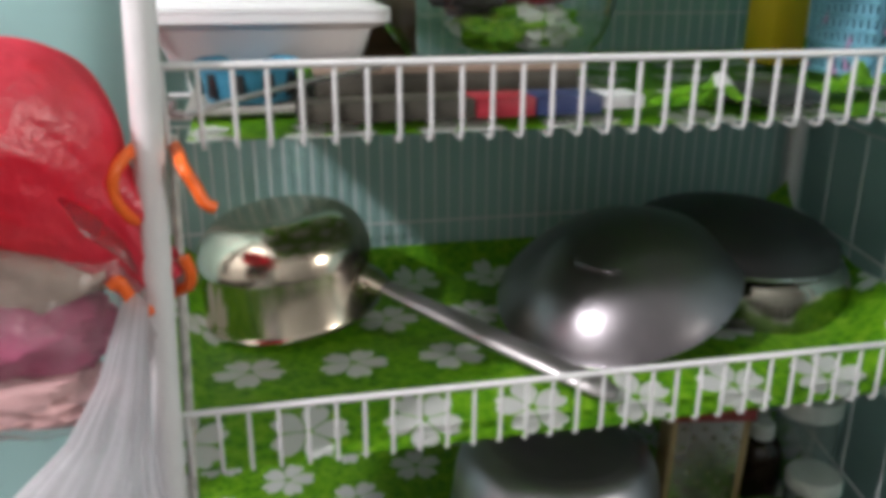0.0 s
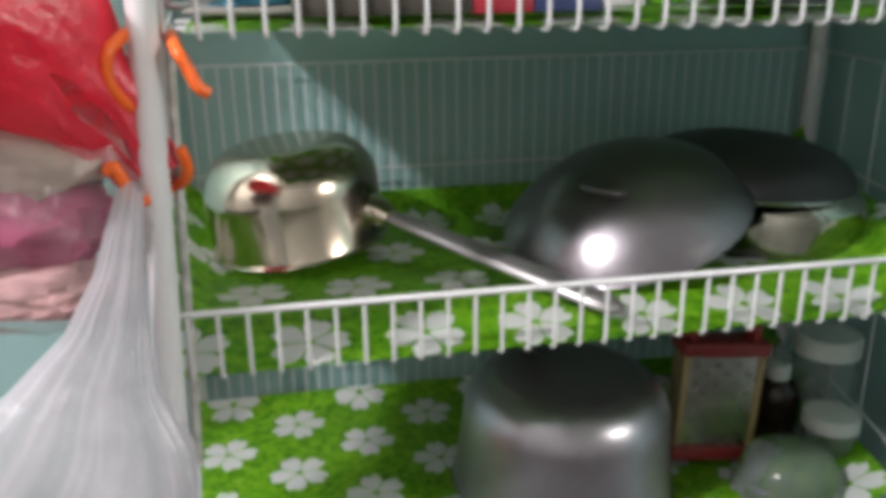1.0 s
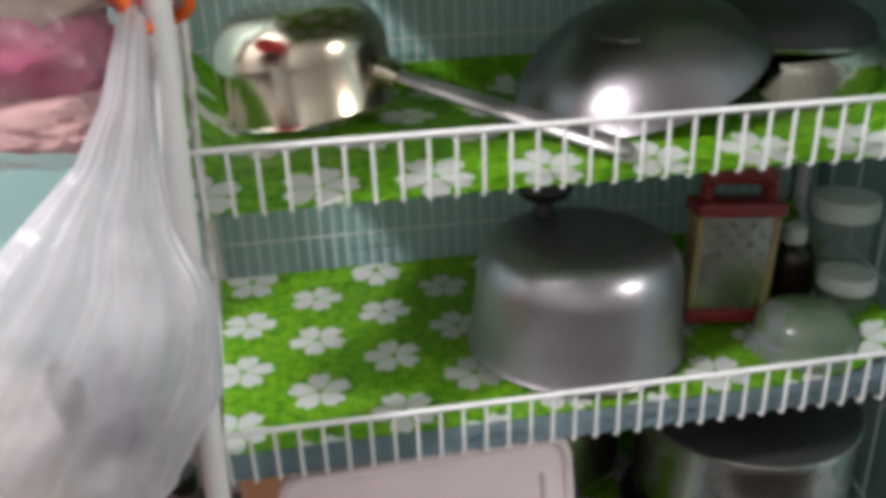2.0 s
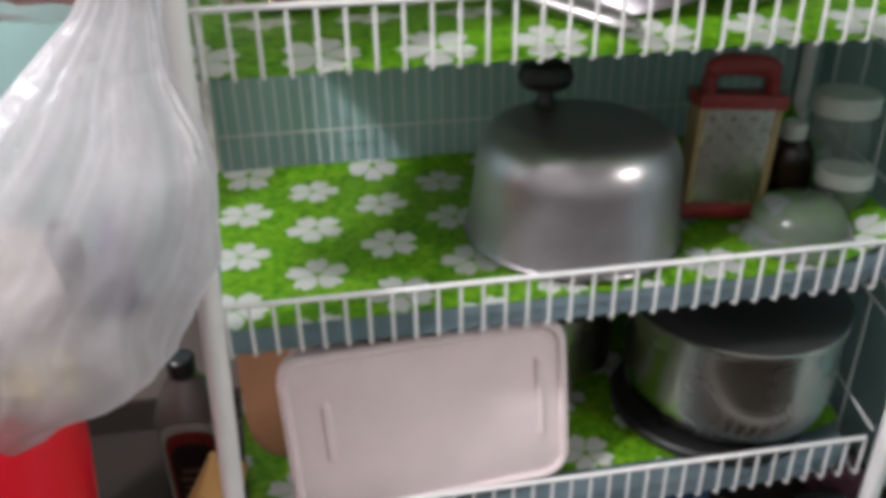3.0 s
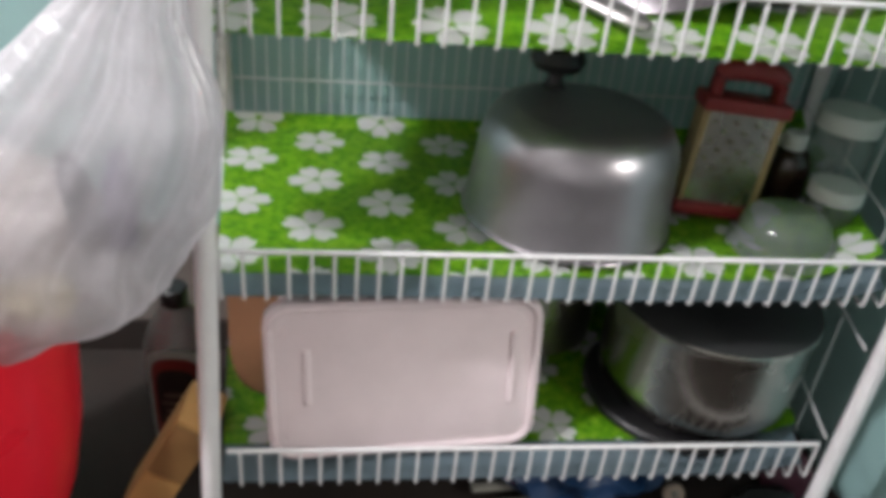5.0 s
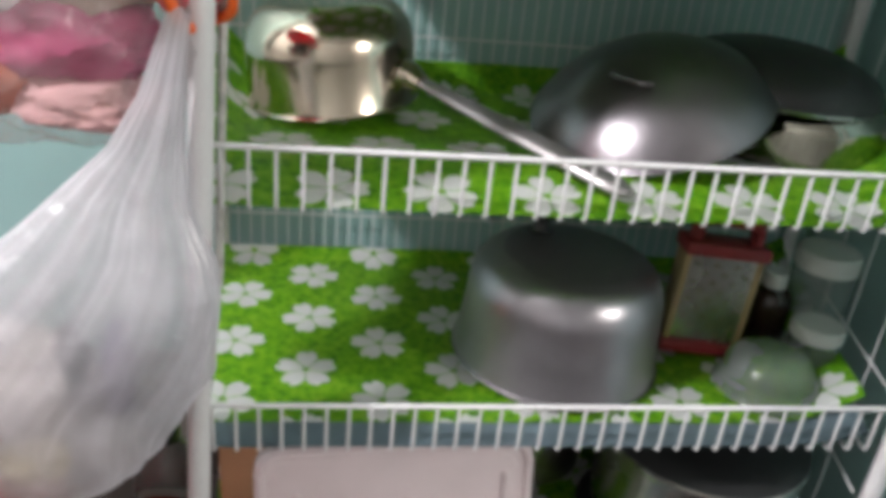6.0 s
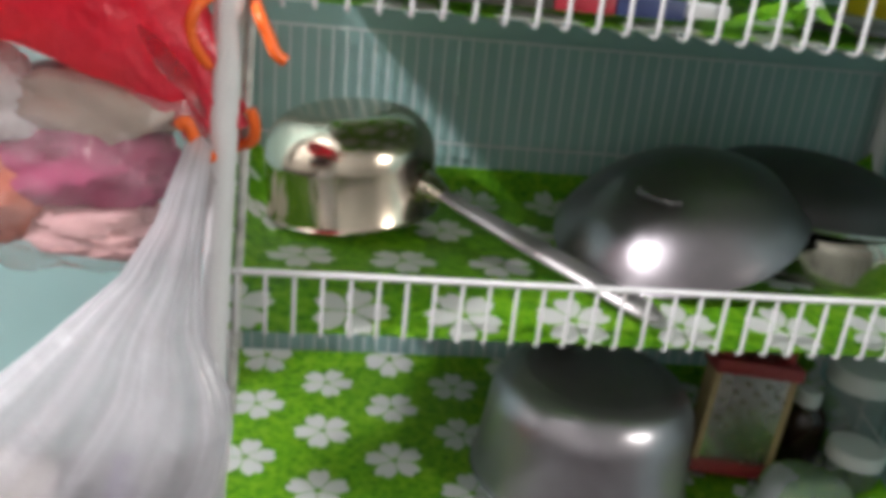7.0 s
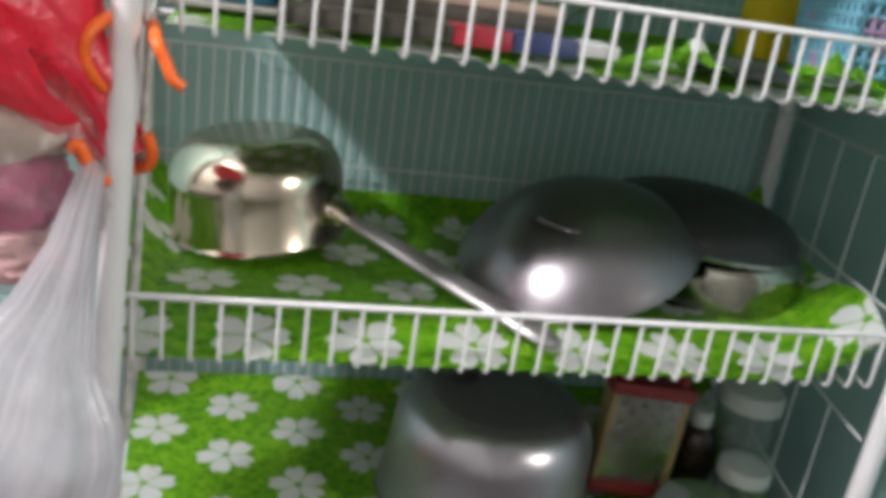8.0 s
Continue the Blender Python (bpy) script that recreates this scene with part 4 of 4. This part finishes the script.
part("cap", lathe([(0.016, 0.245), (0.017, 0.247), (0.017, 0.268), (0.015, 0.270), (0, 0.270)], 28), BLACK, dr, "black screw cap")


def label_patch(r, half, z0, z1, arch, material, nm, parent):
    """A curved label with an arched top, wrapped round the front of the bottle."""
    bm = bmesh.new()
    n = 20
    low = [bm.verts.new((r * math.sin(a), -r * math.cos(a), z0)) for a in [half * (2 * i / n - 1) for i in range(n + 1)]]
    top = [bm.verts.new((r * math.sin(a), -r * math.cos(a), z1 + arch * math.sqrt(max(0.0, 1 - (a / half) ** 2)))) for a in [half * (2 * i / n - 1) for i in range(n + 1)]]
    for i in range(n):
        bm.faces.new((low[i], low[i + 1], top[i + 1], top[i]))
    bmesh.ops.solidify(bm, geom=bm.faces[:], thickness=0.0006)
    return part(nm, bm, material, parent)


LAB_R = plain("red_brown_label", (0.26, 0.035, 0.03), 0.5, vary=0.3, scale=60)
label_patch(0.0442, 0.90, 0.015, 0.168, 0.036, CAP_W, "label_border", dr)
label_patch(0.0450, 0.74, 0.022, 0.160, 0.033, LAB_R, "label", dr)
label_patch(0.0458, 0.56, 0.085, 0.150, 0.026, LAB_D, "label_panel", dr)
for k in range(4):
    label_patch(0.0464, 0.4 - 0.08 * (k % 2), 0.092 + 0.013 * k, 0.098 + 0.013 * k, 0.001, TANC, "label_bar", dr)

cx = thing("cardboard_box", (-0.098, 0.085, 0.106), "tan cardboard box tipped against the rack post", "cardboard box", turn=-6, tilt=(0, 28))
part("box_body", block(0.046, 0.070, 0.186, 0.003), CARD, cx)
part("flap", block(0.044, 0.0028, 0.084, 0.001, at=(0, -0.0375, 0.048)), CARD_D, cx, "folded cardboard flap")
part("flap", block(0.044, 0.0028, 0.092, 0.001, at=(0, -0.0368, -0.046)), CARD, cx)

# ---- lamps out of view ----
GLOW = bpy.data.materials.new("lamp_glow")
GLOW.use_nodes = True
GLOW.node_tree.nodes["Principled BSDF"].inputs["Emission Color"].default_value = (1, 0.95, 0.9, 1)
GLOW.node_tree.nodes["Principled BSDF"].inputs["Emission Strength"].default_value = 2.0
lp = thing("ceiling_lamp", (LAMP_1[0], LAMP_1[1], 2.4), "round white ceiling lamp", "ceiling lamp")
# unseen wall fixture added round the inferred light from the right
wl = thing("added_wall_lamp", (1.9, LAMP_2[1], LAMP_2[2]), "unseen wall lamp, added for the light from the right", "wall lamp", tilt=(0, -90))
for g in (lp, wl):
    k = -1 if g is lp else 1
    part("base", lathe([(0, 0.0), (0.075, 0.0), (0.075, k * 0.03), (0.05, k * 0.05), (0.0, k * 0.05)], 32), FOAM, g)
    part("bulb", lathe([(0.0, k * 0.05), (0.03, k * 0.055), (0.042, k * 0.07), (0.03, k * 0.09), (0.0, k * 0.095)], 24), GLOW, g)
